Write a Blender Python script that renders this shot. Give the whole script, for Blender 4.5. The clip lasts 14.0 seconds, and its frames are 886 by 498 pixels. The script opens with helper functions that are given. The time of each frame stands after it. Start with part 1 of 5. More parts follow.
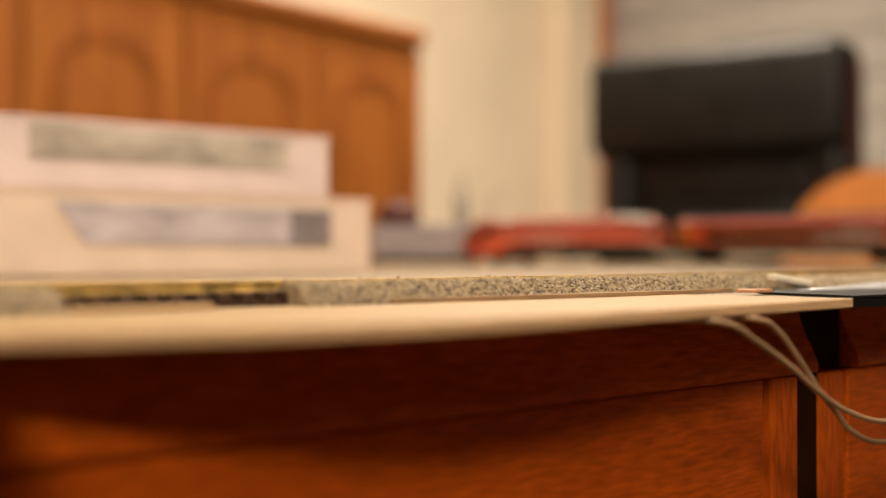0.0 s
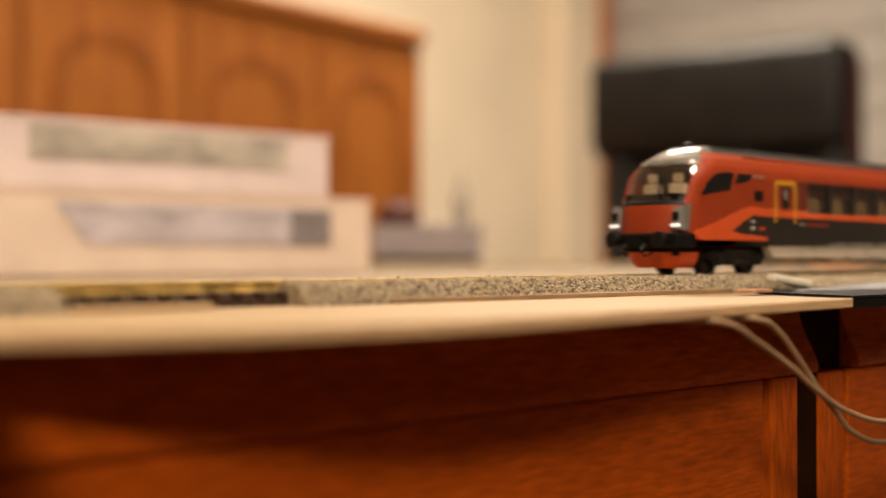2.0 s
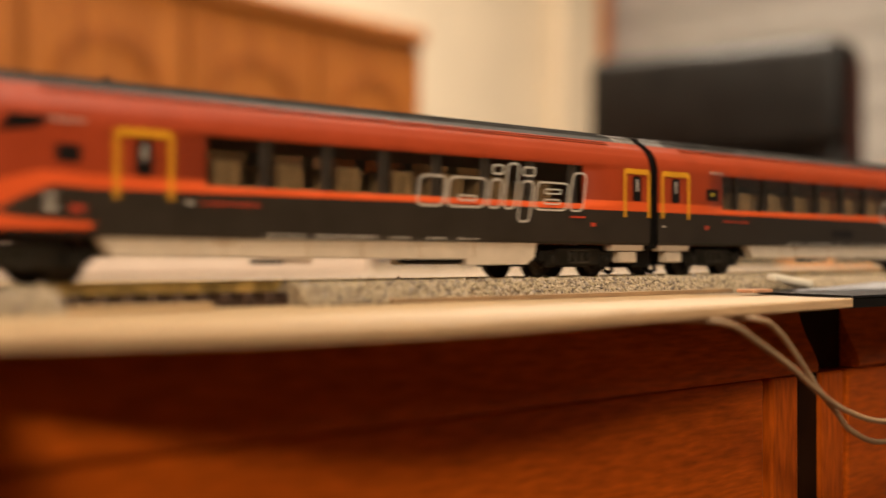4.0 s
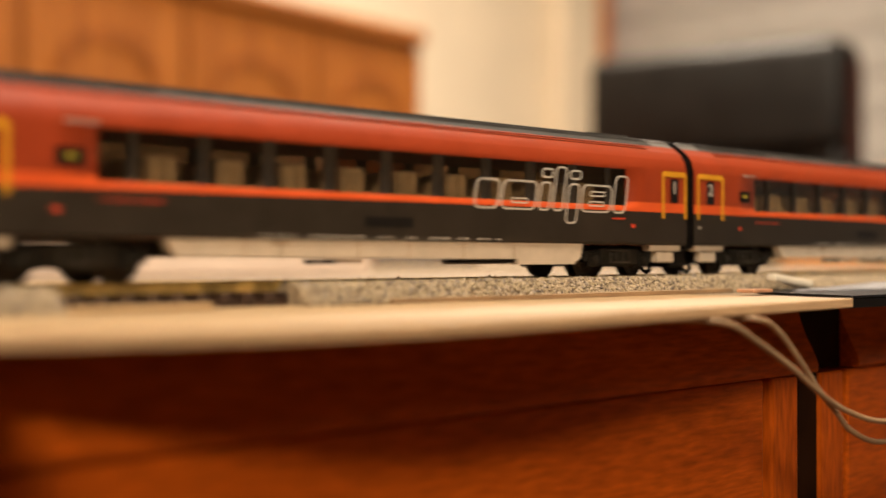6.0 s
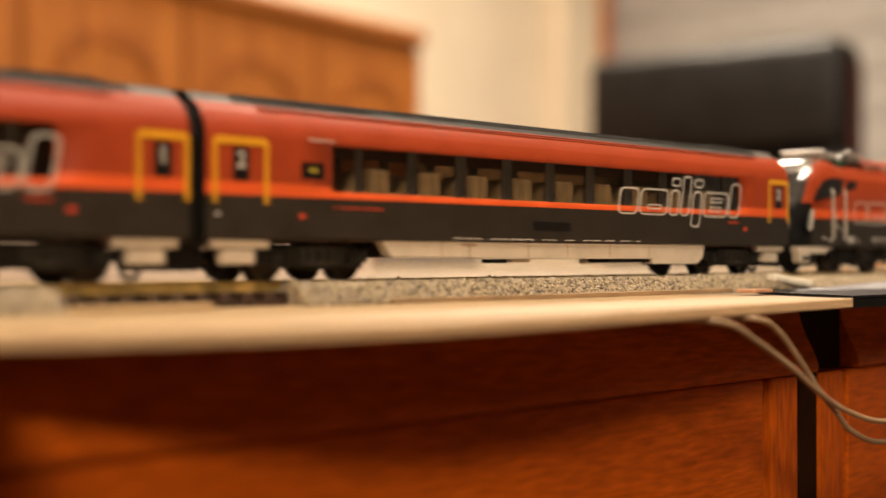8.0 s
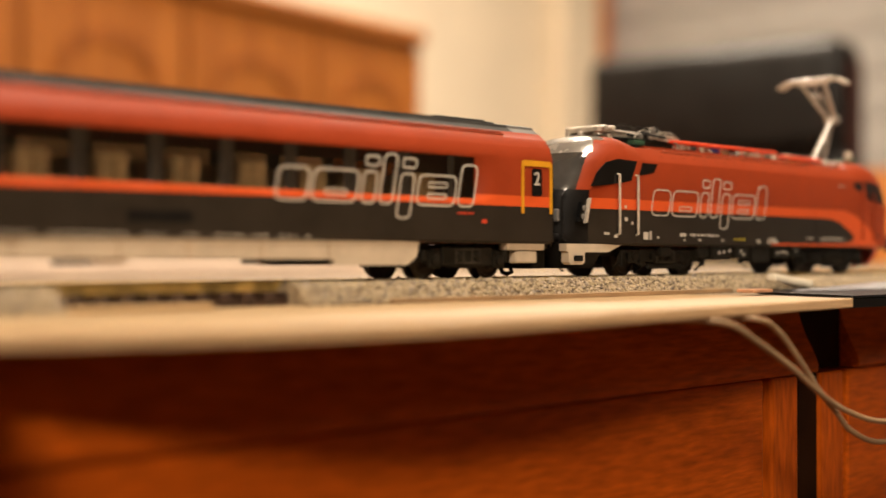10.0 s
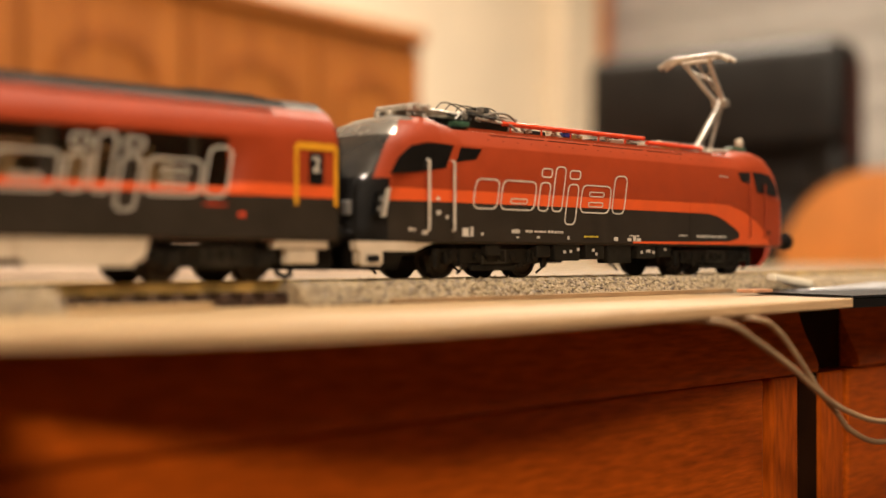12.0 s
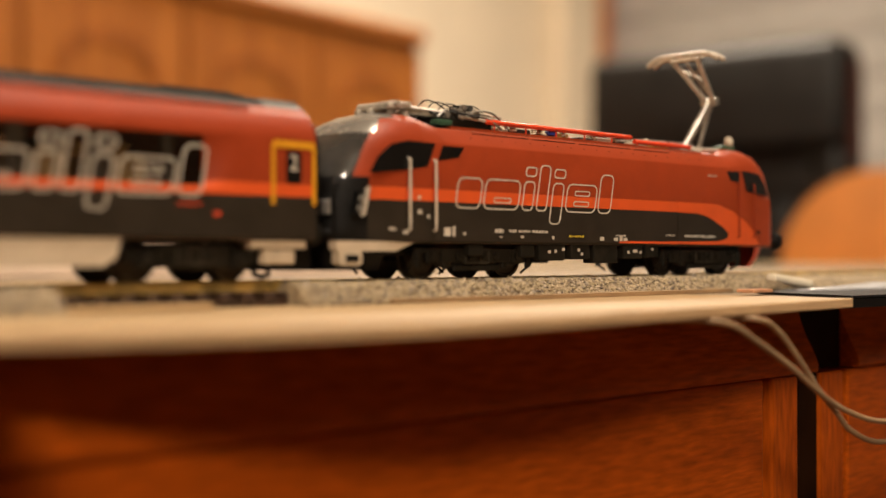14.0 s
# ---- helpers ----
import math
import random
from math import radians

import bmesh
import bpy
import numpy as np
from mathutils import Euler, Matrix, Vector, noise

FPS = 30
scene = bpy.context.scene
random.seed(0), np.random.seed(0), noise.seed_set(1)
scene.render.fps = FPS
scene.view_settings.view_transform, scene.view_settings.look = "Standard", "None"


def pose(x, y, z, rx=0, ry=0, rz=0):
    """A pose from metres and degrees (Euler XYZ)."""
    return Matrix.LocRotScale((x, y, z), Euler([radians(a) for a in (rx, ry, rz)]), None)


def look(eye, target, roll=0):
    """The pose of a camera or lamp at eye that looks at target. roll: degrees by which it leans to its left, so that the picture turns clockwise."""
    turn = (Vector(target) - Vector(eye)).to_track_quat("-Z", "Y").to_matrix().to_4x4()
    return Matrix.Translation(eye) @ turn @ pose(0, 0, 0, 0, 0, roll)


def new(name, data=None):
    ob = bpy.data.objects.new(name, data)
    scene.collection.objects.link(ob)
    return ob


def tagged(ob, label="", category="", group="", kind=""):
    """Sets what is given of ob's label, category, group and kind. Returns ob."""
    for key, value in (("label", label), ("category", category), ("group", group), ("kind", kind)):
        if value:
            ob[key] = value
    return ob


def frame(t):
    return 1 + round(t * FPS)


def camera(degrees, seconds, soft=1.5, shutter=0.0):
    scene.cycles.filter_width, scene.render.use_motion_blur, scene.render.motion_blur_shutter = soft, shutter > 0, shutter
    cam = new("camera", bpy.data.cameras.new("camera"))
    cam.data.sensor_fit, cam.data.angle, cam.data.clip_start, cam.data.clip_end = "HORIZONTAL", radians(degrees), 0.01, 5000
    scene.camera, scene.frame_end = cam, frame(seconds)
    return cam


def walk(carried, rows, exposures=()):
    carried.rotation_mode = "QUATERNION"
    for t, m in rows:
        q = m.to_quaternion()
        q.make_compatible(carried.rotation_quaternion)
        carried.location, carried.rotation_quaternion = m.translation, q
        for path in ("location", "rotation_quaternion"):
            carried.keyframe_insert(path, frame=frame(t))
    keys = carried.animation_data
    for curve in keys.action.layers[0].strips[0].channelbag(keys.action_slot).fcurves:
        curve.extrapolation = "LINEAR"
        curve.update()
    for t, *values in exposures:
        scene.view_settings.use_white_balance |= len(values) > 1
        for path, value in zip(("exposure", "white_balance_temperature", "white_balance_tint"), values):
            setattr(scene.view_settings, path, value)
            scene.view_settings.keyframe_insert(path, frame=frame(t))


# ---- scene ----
# ---- camera ----
RAIL = 0.765            # height of the rail heads over the room's floor
MM = 0.001
EYE = (0.0, -0.26723, RAIL + 0.005864)
YAW, PITCH = 44.864, 0.393
cam = camera(37.96, 14.0, soft=1.5, shutter=0.5)
cam.data.dof.use_dof = True
cam.data.dof.focus_distance = 0.398
cam.data.dof.aperture_fstop = 5.9
STAND = pose(EYE[0], EYE[1], EYE[2], 90 + PITCH, 0, -YAW)
walk(cam, [(0, STAND), (14.0, STAND)], exposures=[(0, 0.0), (3.2, 0.02), (4.3, 0.14), (5.4, 0.24), (9.0, 0.26), (13.3, 0.26), (14.0, 0.04)])

# ---- world and light ----
world = bpy.data.worlds.new("evening")
scene.world = world
world.use_nodes = True
world.node_tree.nodes["Background"].inputs[0].default_value = (0.02, 0.03, 0.06, 1)
world.node_tree.nodes["Background"].inputs[1].default_value = 0.1


def lamp(name, at, target, size, watts, colour):
    d = bpy.data.lights.new(name, "AREA")
    d.shape, d.size, d.energy, d.color = "DISK", size, watts, colour
    ob = new(name, d)
    ob.matrix_basis = look(at, target)
    return ob


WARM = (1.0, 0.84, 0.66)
# lights added out of view to brighten the layout, the nose and the far wall
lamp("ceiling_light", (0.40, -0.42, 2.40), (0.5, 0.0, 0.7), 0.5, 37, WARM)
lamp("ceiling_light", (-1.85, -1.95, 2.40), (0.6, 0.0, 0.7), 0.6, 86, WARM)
lamp("ceiling_light", (2.1, 1.36, 2.42), (2.3, 1.8, 0.0), 0.7, 80, WARM)


# ---- materials ----
def mat(name, colour, rough=0.5, metal=0.0, vary=0.12, scale=40.0, bump=0.0, bump_scale=200.0, second=None, stretch=(1, 1, 1), coat=0.0, island=0.0, spec=0.5, fine=0.0):
    m = bpy.data.materials.new(name)
    m.use_nodes = True
    nt = m.node_tree
    b = nt.nodes["Principled BSDF"]
    b.inputs["Roughness"].default_value = rough
    b.inputs["Metallic"].default_value = metal
    b.inputs["Coat Weight"].default_value = coat
    b.inputs["Specular IOR Level"].default_value = spec
    tc = nt.nodes.new("ShaderNodeTexCoord")
    mp = nt.nodes.new("ShaderNodeMapping")
    mp.inputs["Scale"].default_value = stretch
    nt.links.new(tc.outputs["Object"], mp.inputs["Vector"])
    n = nt.nodes.new("ShaderNodeTexNoise")
    n.inputs["Scale"].default_value = scale
    n.inputs["Detail"].default_value = 6
    nt.links.new(mp.outputs[0], n.inputs["Vector"])
    ramp = nt.nodes.new("ShaderNodeValToRGB")
    c2 = second or tuple(max(0.0, c * (1 - 2.2 * vary)) for c in colour)
    ramp.color_ramp.elements[0].color = (*c2, 1)
    ramp.color_ramp.elements[1].color = (*(min(1, c * (1 + vary)) for c in colour), 1)
    ramp.color_ramp.elements[0].position, ramp.color_ramp.elements[1].position = 0.28, 0.68
    nt.links.new(n.outputs["Fac"], ramp.inputs["Fac"])
    out = ramp.outputs["Color"]
    if fine:
        n3 = nt.nodes.new("ShaderNodeTexNoise")
        n3.inputs["Scale"].default_value = scale * 9
        n3.inputs["Detail"].default_value = 3
        nt.links.new(mp.outputs[0], n3.inputs["Vector"])
        mx = nt.nodes.new("ShaderNodeMixRGB")
        mx.blend_type = "OVERLAY"
        mx.inputs[0].default_value = fine
        nt.links.new(out, mx.inputs[1])
        nt.links.new(n3.outputs["Fac"], mx.inputs[2])
        out = mx.outputs[0]
    if island:
        g = nt.nodes.new("ShaderNodeNewGeometry")
        r2 = nt.nodes.new("ShaderNodeValToRGB")
        r2.color_ramp.elements[0].color = (1 - island, 1 - island, 1 - island, 1)
        r2.color_ramp.elements[1].color = (1 + island, 1 + island, 1 + island * 0.9, 1)
        nt.links.new(g.outputs["Random Per Island"], r2.inputs["Fac"])
        mx = nt.nodes.new("ShaderNodeMixRGB")
        mx.blend_type = "MULTIPLY"
        mx.inputs[0].default_value = 1
        nt.links.new(out, mx.inputs[1])
        nt.links.new(r2.outputs["Color"], mx.inputs[2])
        out = mx.outputs[0]
    nt.links.new(out, b.inputs["Base Color"])
    rr = nt.nodes.new("ShaderNodeMapRange")
    rr.inputs["To Min"].default_value, rr.inputs["To Max"].default_value = max(0.02, rough - 0.08), min(1, rough + 0.1)
    nt.links.new(n.outputs["Fac"], rr.inputs["Value"])
    nt.links.new(rr.outputs[0], b.inputs["Roughness"])
    if bump:
        n2 = nt.nodes.new("ShaderNodeTexNoise")
        n2.inputs["Scale"].default_value = bump_scale
        n2.inputs["Detail"].default_value = 4
        nt.links.new(mp.outputs[0], n2.inputs["Vector"])
        bp = nt.nodes.new("ShaderNodeBump")
        bp.inputs["Strength"].default_value = bump
        bp.inputs["Distance"].default_value = 0.5 / bump_scale
        nt.links.new(n2.outputs["Fac"], bp.inputs["Height"])
        nt.links.new(bp.outputs[0], b.inputs["Normal"])
    return m


def glass_mat(name, tint, gloss=0.03, least=0.04, edge=0.35):
    """Thin tinted glazing: what is behind shows through, with a gloss that grows towards the edge."""
    m = bpy.data.materials.new(name)
    m.use_nodes = True
    nt = m.node_tree
    nt.nodes.remove(nt.nodes["Principled BSDF"])
    clear = nt.nodes.new("ShaderNodeBsdfTransparent")
    clear.inputs[0].default_value = (*tint, 1)
    shine = nt.nodes.new("ShaderNodeBsdfGlossy")
    shine.inputs["Roughness"].default_value = gloss
    lw = nt.nodes.new("ShaderNodeLayerWeight")
    lw.inputs["Blend"].default_value = 0.25
    rise = nt.nodes.new("ShaderNodeMapRange")
    rise.inputs["To Min"].default_value, rise.inputs["To Max"].default_value = least, edge
    mix = nt.nodes.new("ShaderNodeMixShader")
    nt.links.new(lw.outputs["Facing"], rise.inputs["Value"])
    nt.links.new(rise.outputs[0], mix.inputs[0])
    nt.links.new(clear.outputs[0], mix.inputs[1])
    nt.links.new(shine.outputs[0], mix.inputs[2])
    nt.links.new(mix.outputs[0], nt.nodes["Material Output"].inputs[0])
    return m


RED = mat("train_red_paint", (0.285, 0.036, 0.0068), 0.5, spec=0.28, vary=0.05, scale=120, bump=0.03, bump_scale=900, fine=0.05)
ORANGE = mat("train_orange_paint", (0.62, 0.080, 0.010), 0.5, vary=0.05, scale=120)
DARK = mat("train_dark_grey_paint", (0.024, 0.018, 0.0125), 0.5, spec=0.18, vary=0.1, scale=150, bump=0.03, bump_scale=900)
ROOF = mat("train_roof_grey", (0.045, 0.042, 0.038), 0.7, spec=0.15, vary=0.15, scale=150)
ROOF_LIGHT = mat("train_roof_light_grey", (0.13, 0.12, 0.107), 0.6, vary=0.1, scale=150)
SILVER = mat("train_silver_paint", (0.34, 0.32, 0.29), 0.24, 0.6, vary=0.1, scale=150)
BLACK = mat("black_plastic", (0.006, 0.005, 0.0045), 0.5, spec=0.16, vary=0.2, scale=200, bump=0.1, bump_scale=900)
UNDER = mat("underframe_plastic", (0.012, 0.0095, 0.0065), 0.55, spec=0.13, vary=0.35, scale=260, second=(0.006, 0.005, 0.003), bump=0.15, bump_scale=1200)
UNDERLIGHT = mat("lighter_bogie_frame_plastic", (0.036, 0.029, 0.019), 0.5, spec=0.2, vary=0.3, scale=260)
RUST = mat("wheel_steel", (0.030, 0.020, 0.011), 0.4, 0.5, vary=0.3, scale=300)
BLACKGLASS = mat("black_glazing", (0.006, 0.006, 0.006), 0.10, vary=0.1, scale=200)
SMOKED = mat("smoked_windscreen", (0.040, 0.037, 0.034), 0.08, vary=0.2, scale=120, spec=0.9)
PALE = mat("underfloor_pale_panel", (0.52, 0.43, 0.32), 0.5, vary=0.06, scale=200)
YELLOW = mat("door_yellow_paint", (0.64, 0.30, 0.012), 0.4, vary=0.06, scale=200)
PRINT = mat("white_print", (0.52, 0.47, 0.40), 0.5, vary=0.06, scale=300)
REDPRINT = mat("red_print", (0.55, 0.05, 0.015), 0.5, vary=0.06, scale=300)
YPRINT = mat("yellow_print", (0.5, 0.38, 0.03), 0.5, vary=0.06, scale=300)
GLASS = glass_mat("tinted_window", (0.55, 0.48, 0.39))
CABGLASS = glass_mat("cab_window", (0.9, 0.87, 0.82), 0.06, 0.12, 0.5)
SEAT = mat("seat_beige", (0.70, 0.56, 0.36), 0.7, vary=0.15, scale=300)
METAL = mat("nickel_metal", (0.55, 0.52, 0.47), 0.3, 0.85, vary=0.15, scale=300)
PANTO = mat("pantograph_grey", (0.60, 0.53, 0.44), 0.35, 0.25, vary=0.15, scale=400)
INSUL = mat("insulator_green", (0.03, 0.075, 0.04), 0.4, vary=0.1, scale=300)
LENS = mat("headlight_lens", (0.28, 0.265, 0.25), 0.14, 0.3, vary=0.05, scale=300)
BRASS = mat("rail_brass_side", (0.56, 0.38, 0.12), 0.42, 0.35, vary=0.25, scale=180)
SLEEPER = mat("sleeper_brown", (0.055, 0.026, 0.013), 0.6, vary=0.3, scale=300)
CORK = mat("ballast_bed_foam", (0.34, 0.26, 0.165), 0.95, vary=0.25, scale=500, bump=0.5, bump_scale=900)
CARDBROWN = mat("brown_card", (0.30, 0.185, 0.09), 0.7, vary=0.15, scale=60)
STONE = mat("ballast_grain", (0.5, 0.5, 0.5), 0.9, vary=0.2, scale=700)


def stone_colours(m):
    """Each grain takes one of several stone colours by chance."""
    nt = m.node_tree
    g = nt.nodes.new("ShaderNodeNewGeometry")
    r = nt.nodes.new("ShaderNodeValToRGB")
    r.color_ramp.interpolation = "CONSTANT"
    stops = [(0, (0.12, 0.09, 0.065)), (0.10, (0.336, 0.261, 0.156)), (0.38, (0.264, 0.199, 0.118)), (0.56, (0.168, 0.125, 0.084)), (0.66, (0.400, 0.312, 0.198)), (0.84, (0.248, 0.203, 0.152)), (0.92, (0.400, 0.320, 0.228))]
    while len(r.color_ramp.elements) < len(stops):
        r.color_ramp.elements.new(0.5)
    for e, (p, c) in zip(r.color_ramp.elements, stops):
        e.position, e.color = p, (*c, 1)
    nt.links.new(g.outputs["Random Per Island"], r.inputs["Fac"])
    nt.links.new(r.outputs["Color"], nt.nodes["Principled BSDF"].inputs["Base Color"])


stone_colours(STONE)
PLY = mat("pale_plywood", (0.43, 0.29, 0.148), 0.55, vary=0.07, scale=14, stretch=(1, 14, 14), bump=0.05, bump_scale=300, fine=0.12)
PLYEDGE = mat("plywood_edge", (0.58, 0.37, 0.19), 0.65, vary=0.12, scale=60, stretch=(1, 4, 40))
BOARDTOP = mat("grey_beige_board", (0.33, 0.24, 0.152), 0.6, vary=0.12, scale=10, fine=0.2)
DESK = mat("red_mahogany_varnish", (0.50, 0.091, 0.005), 0.36, vary=0.1, scale=9, second=(0.37, 0.062, 0.004), stretch=(1.2, 8, 9), bump=0.03, bump_scale=160, spec=0.10, fine=0.75)
DESKV = mat("red_mahogany_upright", (0.50, 0.091, 0.005), 0.36, vary=0.1, scale=9, second=(0.37, 0.062, 0.004), stretch=(9, 8, 1.2), bump=0.03, bump_scale=160, spec=0.10, fine=0.75)
GAPSHADE = mat("gap_shade_brown", (0.026, 0.009, 0.003), 0.7, spec=0.04, vary=0.3, scale=30)
OAK = mat("honey_oak_wood", (0.414, 0.139, 0.018), 0.5, vary=0.12, scale=5, second=(0.310, 0.092, 0.012), stretch=(8, 8, 1.0), bump=0.04, bump_scale=90, fine=0.15)
OAKDARK = mat("oak_groove_wood", (0.35, 0.105, 0.015), 0.45, vary=0.2, scale=5, stretch=(8, 8, 1.0))
WALLP = mat("cream_wall_paint", (0.82, 0.70, 0.53), 0.85, vary=0.03, scale=4, bump=0.05, bump_scale=250)
TANWALL = mat("bounce_cut_wall_tan", (0.24, 0.175, 0.11), 0.85, vary=0.05, scale=4, bump=0.05, bump_scale=250)
PALEWALL = mat("grey_white_paint", (0.47, 0.45, 0.425), 0.8, vary=0.06, scale=8, bump=0.05, bump_scale=250)
CEIL = mat("ceiling_white_paint", (0.80, 0.76, 0.68), 0.9, vary=0.03, scale=4)
FLOORM = mat("parquet_floor", (0.085, 0.040, 0.016), 0.4, vary=0.2, scale=6, stretch=(1, 8, 1), bump=0.03)
CARD = mat("cream_cardboard", (0.72, 0.58, 0.47), 0.6, vary=0.05, scale=20)
CARDPINK = mat("pinkish_white_cardboard", (0.72, 0.60, 0.58), 0.55, vary=0.05, scale=20)
FILM = mat("box_window_grey", (0.53, 0.475, 0.50), 0.35, vary=0.18, scale=26, stretch=(1, 1, 3))
FOAM = mat("dark_grey_foam", (0.22, 0.19, 0.19), 0.8, vary=0.15, scale=40)
POSTWOOD = mat("orange_brown_post_wood", (0.60, 0.20, 0.05), 0.5, vary=0.12, scale=5, stretch=(8, 8, 1.0))
FILM2 = mat("box_window_olive", (0.50, 0.45, 0.38), 0.35, vary=0.28, scale=22, stretch=(1, 1, 3))
LEATHER = mat("black_leather", (0.0125, 0.0115, 0.0100), 0.48, spec=0.36, vary=0.25, scale=18, bump=0.25, bump_scale=220)
DARKRED = mat("dark_red_cloth", (0.10, 0.020, 0.012), 0.7, vary=0.2, scale=30)
GREYBOX = mat("grey_violet_plastic", (0.30, 0.25, 0.25), 0.5, vary=0.1, scale=30)
ORANGECH = mat("orange_lacquer", (0.75, 0.27, 0.035), 0.4, vary=0.08, scale=12)
TAPE = mat("black_glossy_sheet", (0.010, 0.010, 0.011), 0.42, spec=0.14, vary=0.2, scale=60, bump=0.2, bump_scale=120)
TAPESILVER = mat("silver_tape", (0.48, 0.48, 0.50), 0.32, 0.15, vary=0.2, scale=60, bump=0.2, bump_scale=120)
COPPER = mat("copper_foil", (0.66, 0.36, 0.21), 0.4, 0.4, vary=0.2, scale=90)
WHITEPL = mat("white_plastic", (0.72, 0.64, 0.50), 0.45, vary=0.06, scale=60)
WIRE = mat("beige_cable_sheath", (0.32, 0.20, 0.105), 0.5, vary=0.12, scale=80)
GLOW = bpy.data.materials.new("lit_lamp")
GLOW.use_nodes = True
GLOW.node_tree.nodes["Principled BSDF"].inputs["Emission Color"].default_value = (1, 0.95, 0.85, 1)
GLOW.node_tree.nodes["Principled BSDF"].inputs["Emission Strength"].default_value = 0.9
SHADE = bpy.data.materials.new("added_lamp_diffuser")
SHADE.use_nodes = True
SHADE.node_tree.nodes["Principled BSDF"].inputs["Emission Color"].default_value = (1, 0.8, 0.55, 1)
SHADE.node_tree.nodes["Principled BSDF"].inputs["Emission Strength"].default_value = 3.0


# ---- mesh helpers ----
def mesh_of(bm, name, mats, smooth=False):
    me = bpy.data.meshes.new(name)
    bmesh.ops.recalc_face_normals(bm, faces=bm.faces)
    bm.to_mesh(me)
    bm.free()
    for m in mats if isinstance(mats, (list, tuple)) else [mats]:
        me.materials.append(m)
    if smooth:
        me.polygons.foreach_set("use_smooth", [True] * len(me.polygons))
        me.set_sharp_from_angle(angle=radians(38))
    return me


def part(name, bm, material, parent, label="", at=(0, 0, 0), smooth=False):
    ob = new(name, mesh_of(bm, name, material, smooth))
    ob.parent = parent
    ob.location = at
    if label:
        tagged(ob, label)
    return ob


def thing(name, label, category, at=None, group="", kind=""):
    ob = new(name)
    ob.empty_display_size = 0.05
    if at is not None:
        ob.matrix_basis = at
    return tagged(ob, label, category, group, kind)


def solid(name, bm, material, label, category, at=None, group="", kind="", smooth=False):
    ob = new(name, mesh_of(bm, name, material, smooth))
    if at is not None:
        ob.matrix_basis = at
    return tagged(ob, label, category, group, kind)


def box(bm, x0, x1, y0, y1, z0, z1, bevel=0.0, segs=2, k=1.0, mi=0):
    vs = [bm.verts.new((x * k, y * k, z * k)) for x in (x0, x1) for y in (y0, y1) for z in (z0, z1)]
    fs = [bm.faces.new([vs[i] for i in f]) for f in ((0, 1, 3, 2), (4, 6, 7, 5), (0, 4, 5, 1), (2, 3, 7, 6), (0, 2, 6, 4), (1, 5, 7, 3))]
    for f in fs:
        f.material_index = mi
    if bevel:
        es = {e for f in fs for e in f.edges}
        bmesh.ops.bevel(bm, geom=list(es), offset=bevel * k, segments=segs, profile=0.5, affect="EDGES")
    return bm


def boxes(items, k=1.0, bevel=0.0):
    bm = bmesh.new()
    for it in items:
        box(bm, *it, bevel=bevel, k=k)
    return bm


def prism(bm, pts, y0, y1, k=1.0, mi=0):
    """A flat shape given in x and z, from y0 to y1."""
    a = [bm.verts.new((x * k, y0 * k, z * k)) for x, z in pts]
    b = [bm.verts.new((x * k, y1 * k, z * k)) for x, z in pts]
    n = len(pts)
    fs = [bm.faces.new(a), bm.faces.new(b[::-1])]
    fs += [bm.faces.new((a[i], b[i], b[(i + 1) % n], a[(i + 1) % n])) for i in range(n)]
    for f in fs:
        f.material_index = mi
    return bm


def tube(bm, pts, r, n=8, k=1.0):
    pts = [Vector(p) * k for p in pts]
    rings = []
    for i, p in enumerate(pts):
        d = (pts[min(i + 1, len(pts) - 1)] - pts[max(i - 1, 0)]).normalized()
        a = d.orthogonal().normalized() if i == 0 else (rings_a - d * rings_a.dot(d)).normalized()
        rings_a = a
        b = d.cross(a)
        rings.append([bm.verts.new(p + (a * math.cos(q) + b * math.sin(q)) * r * k) for q in (2 * math.pi * j / n for j in range(n))])
    for u, v in zip(rings, rings[1:]):
        for j in range(n):
            bm.faces.new((u[j], u[(j + 1) % n], v[(j + 1) % n], v[j]))
    bm.faces.new(rings[0][::-1])
    bm.faces.new(rings[-1])
    return bm


def lathe(bm, prof, n=24, k=1.0, axis="z", at=(0, 0, 0)):
    """A turned shape; prof is a list of (radius, height)."""
    rings = []
    for r, h in prof:
        ring = []
        for j in range(n):
            q = 2 * math.pi * j / n
            c, s = max(r, 1e-5) * math.cos(q), max(r, 1e-5) * math.sin(q)
            p = (c, s, h) if axis == "z" else ((c, h, s) if axis == "y" else (h, c, s))
            ring.append(bm.verts.new(((p[0] + at[0]) * k, (p[1] + at[1]) * k, (p[2] + at[2]) * k)))
        rings.append(ring)
    for u, v in zip(rings, rings[1:]):
        for j in range(n):
            bm.faces.new((u[j], u[(j + 1) % n], v[(j + 1) % n], v[j]))
    bm.faces.new(rings[0][::-1])
    bm.faces.new(rings[-1])
    return bm


def smooth_line(pts, steps=8):
    """Points of a soft curve through pts."""
    out = []
    P = [Vector(p) for p in pts]
    for i in range(len(P) - 1):
        a, b, c, d = P[max(i - 1, 0)], P[i], P[i + 1], P[min(i + 2, len(P) - 1)]
        for j in range(steps):
            u = j / steps
            out.append(0.5 * ((2 * b) + (c - a) * u + (2 * a - 5 * b + 4 * c - d) * u * u + (3 * b - a - 3 * c + d) * u ** 3))
    out.append(P[-1])
    return out


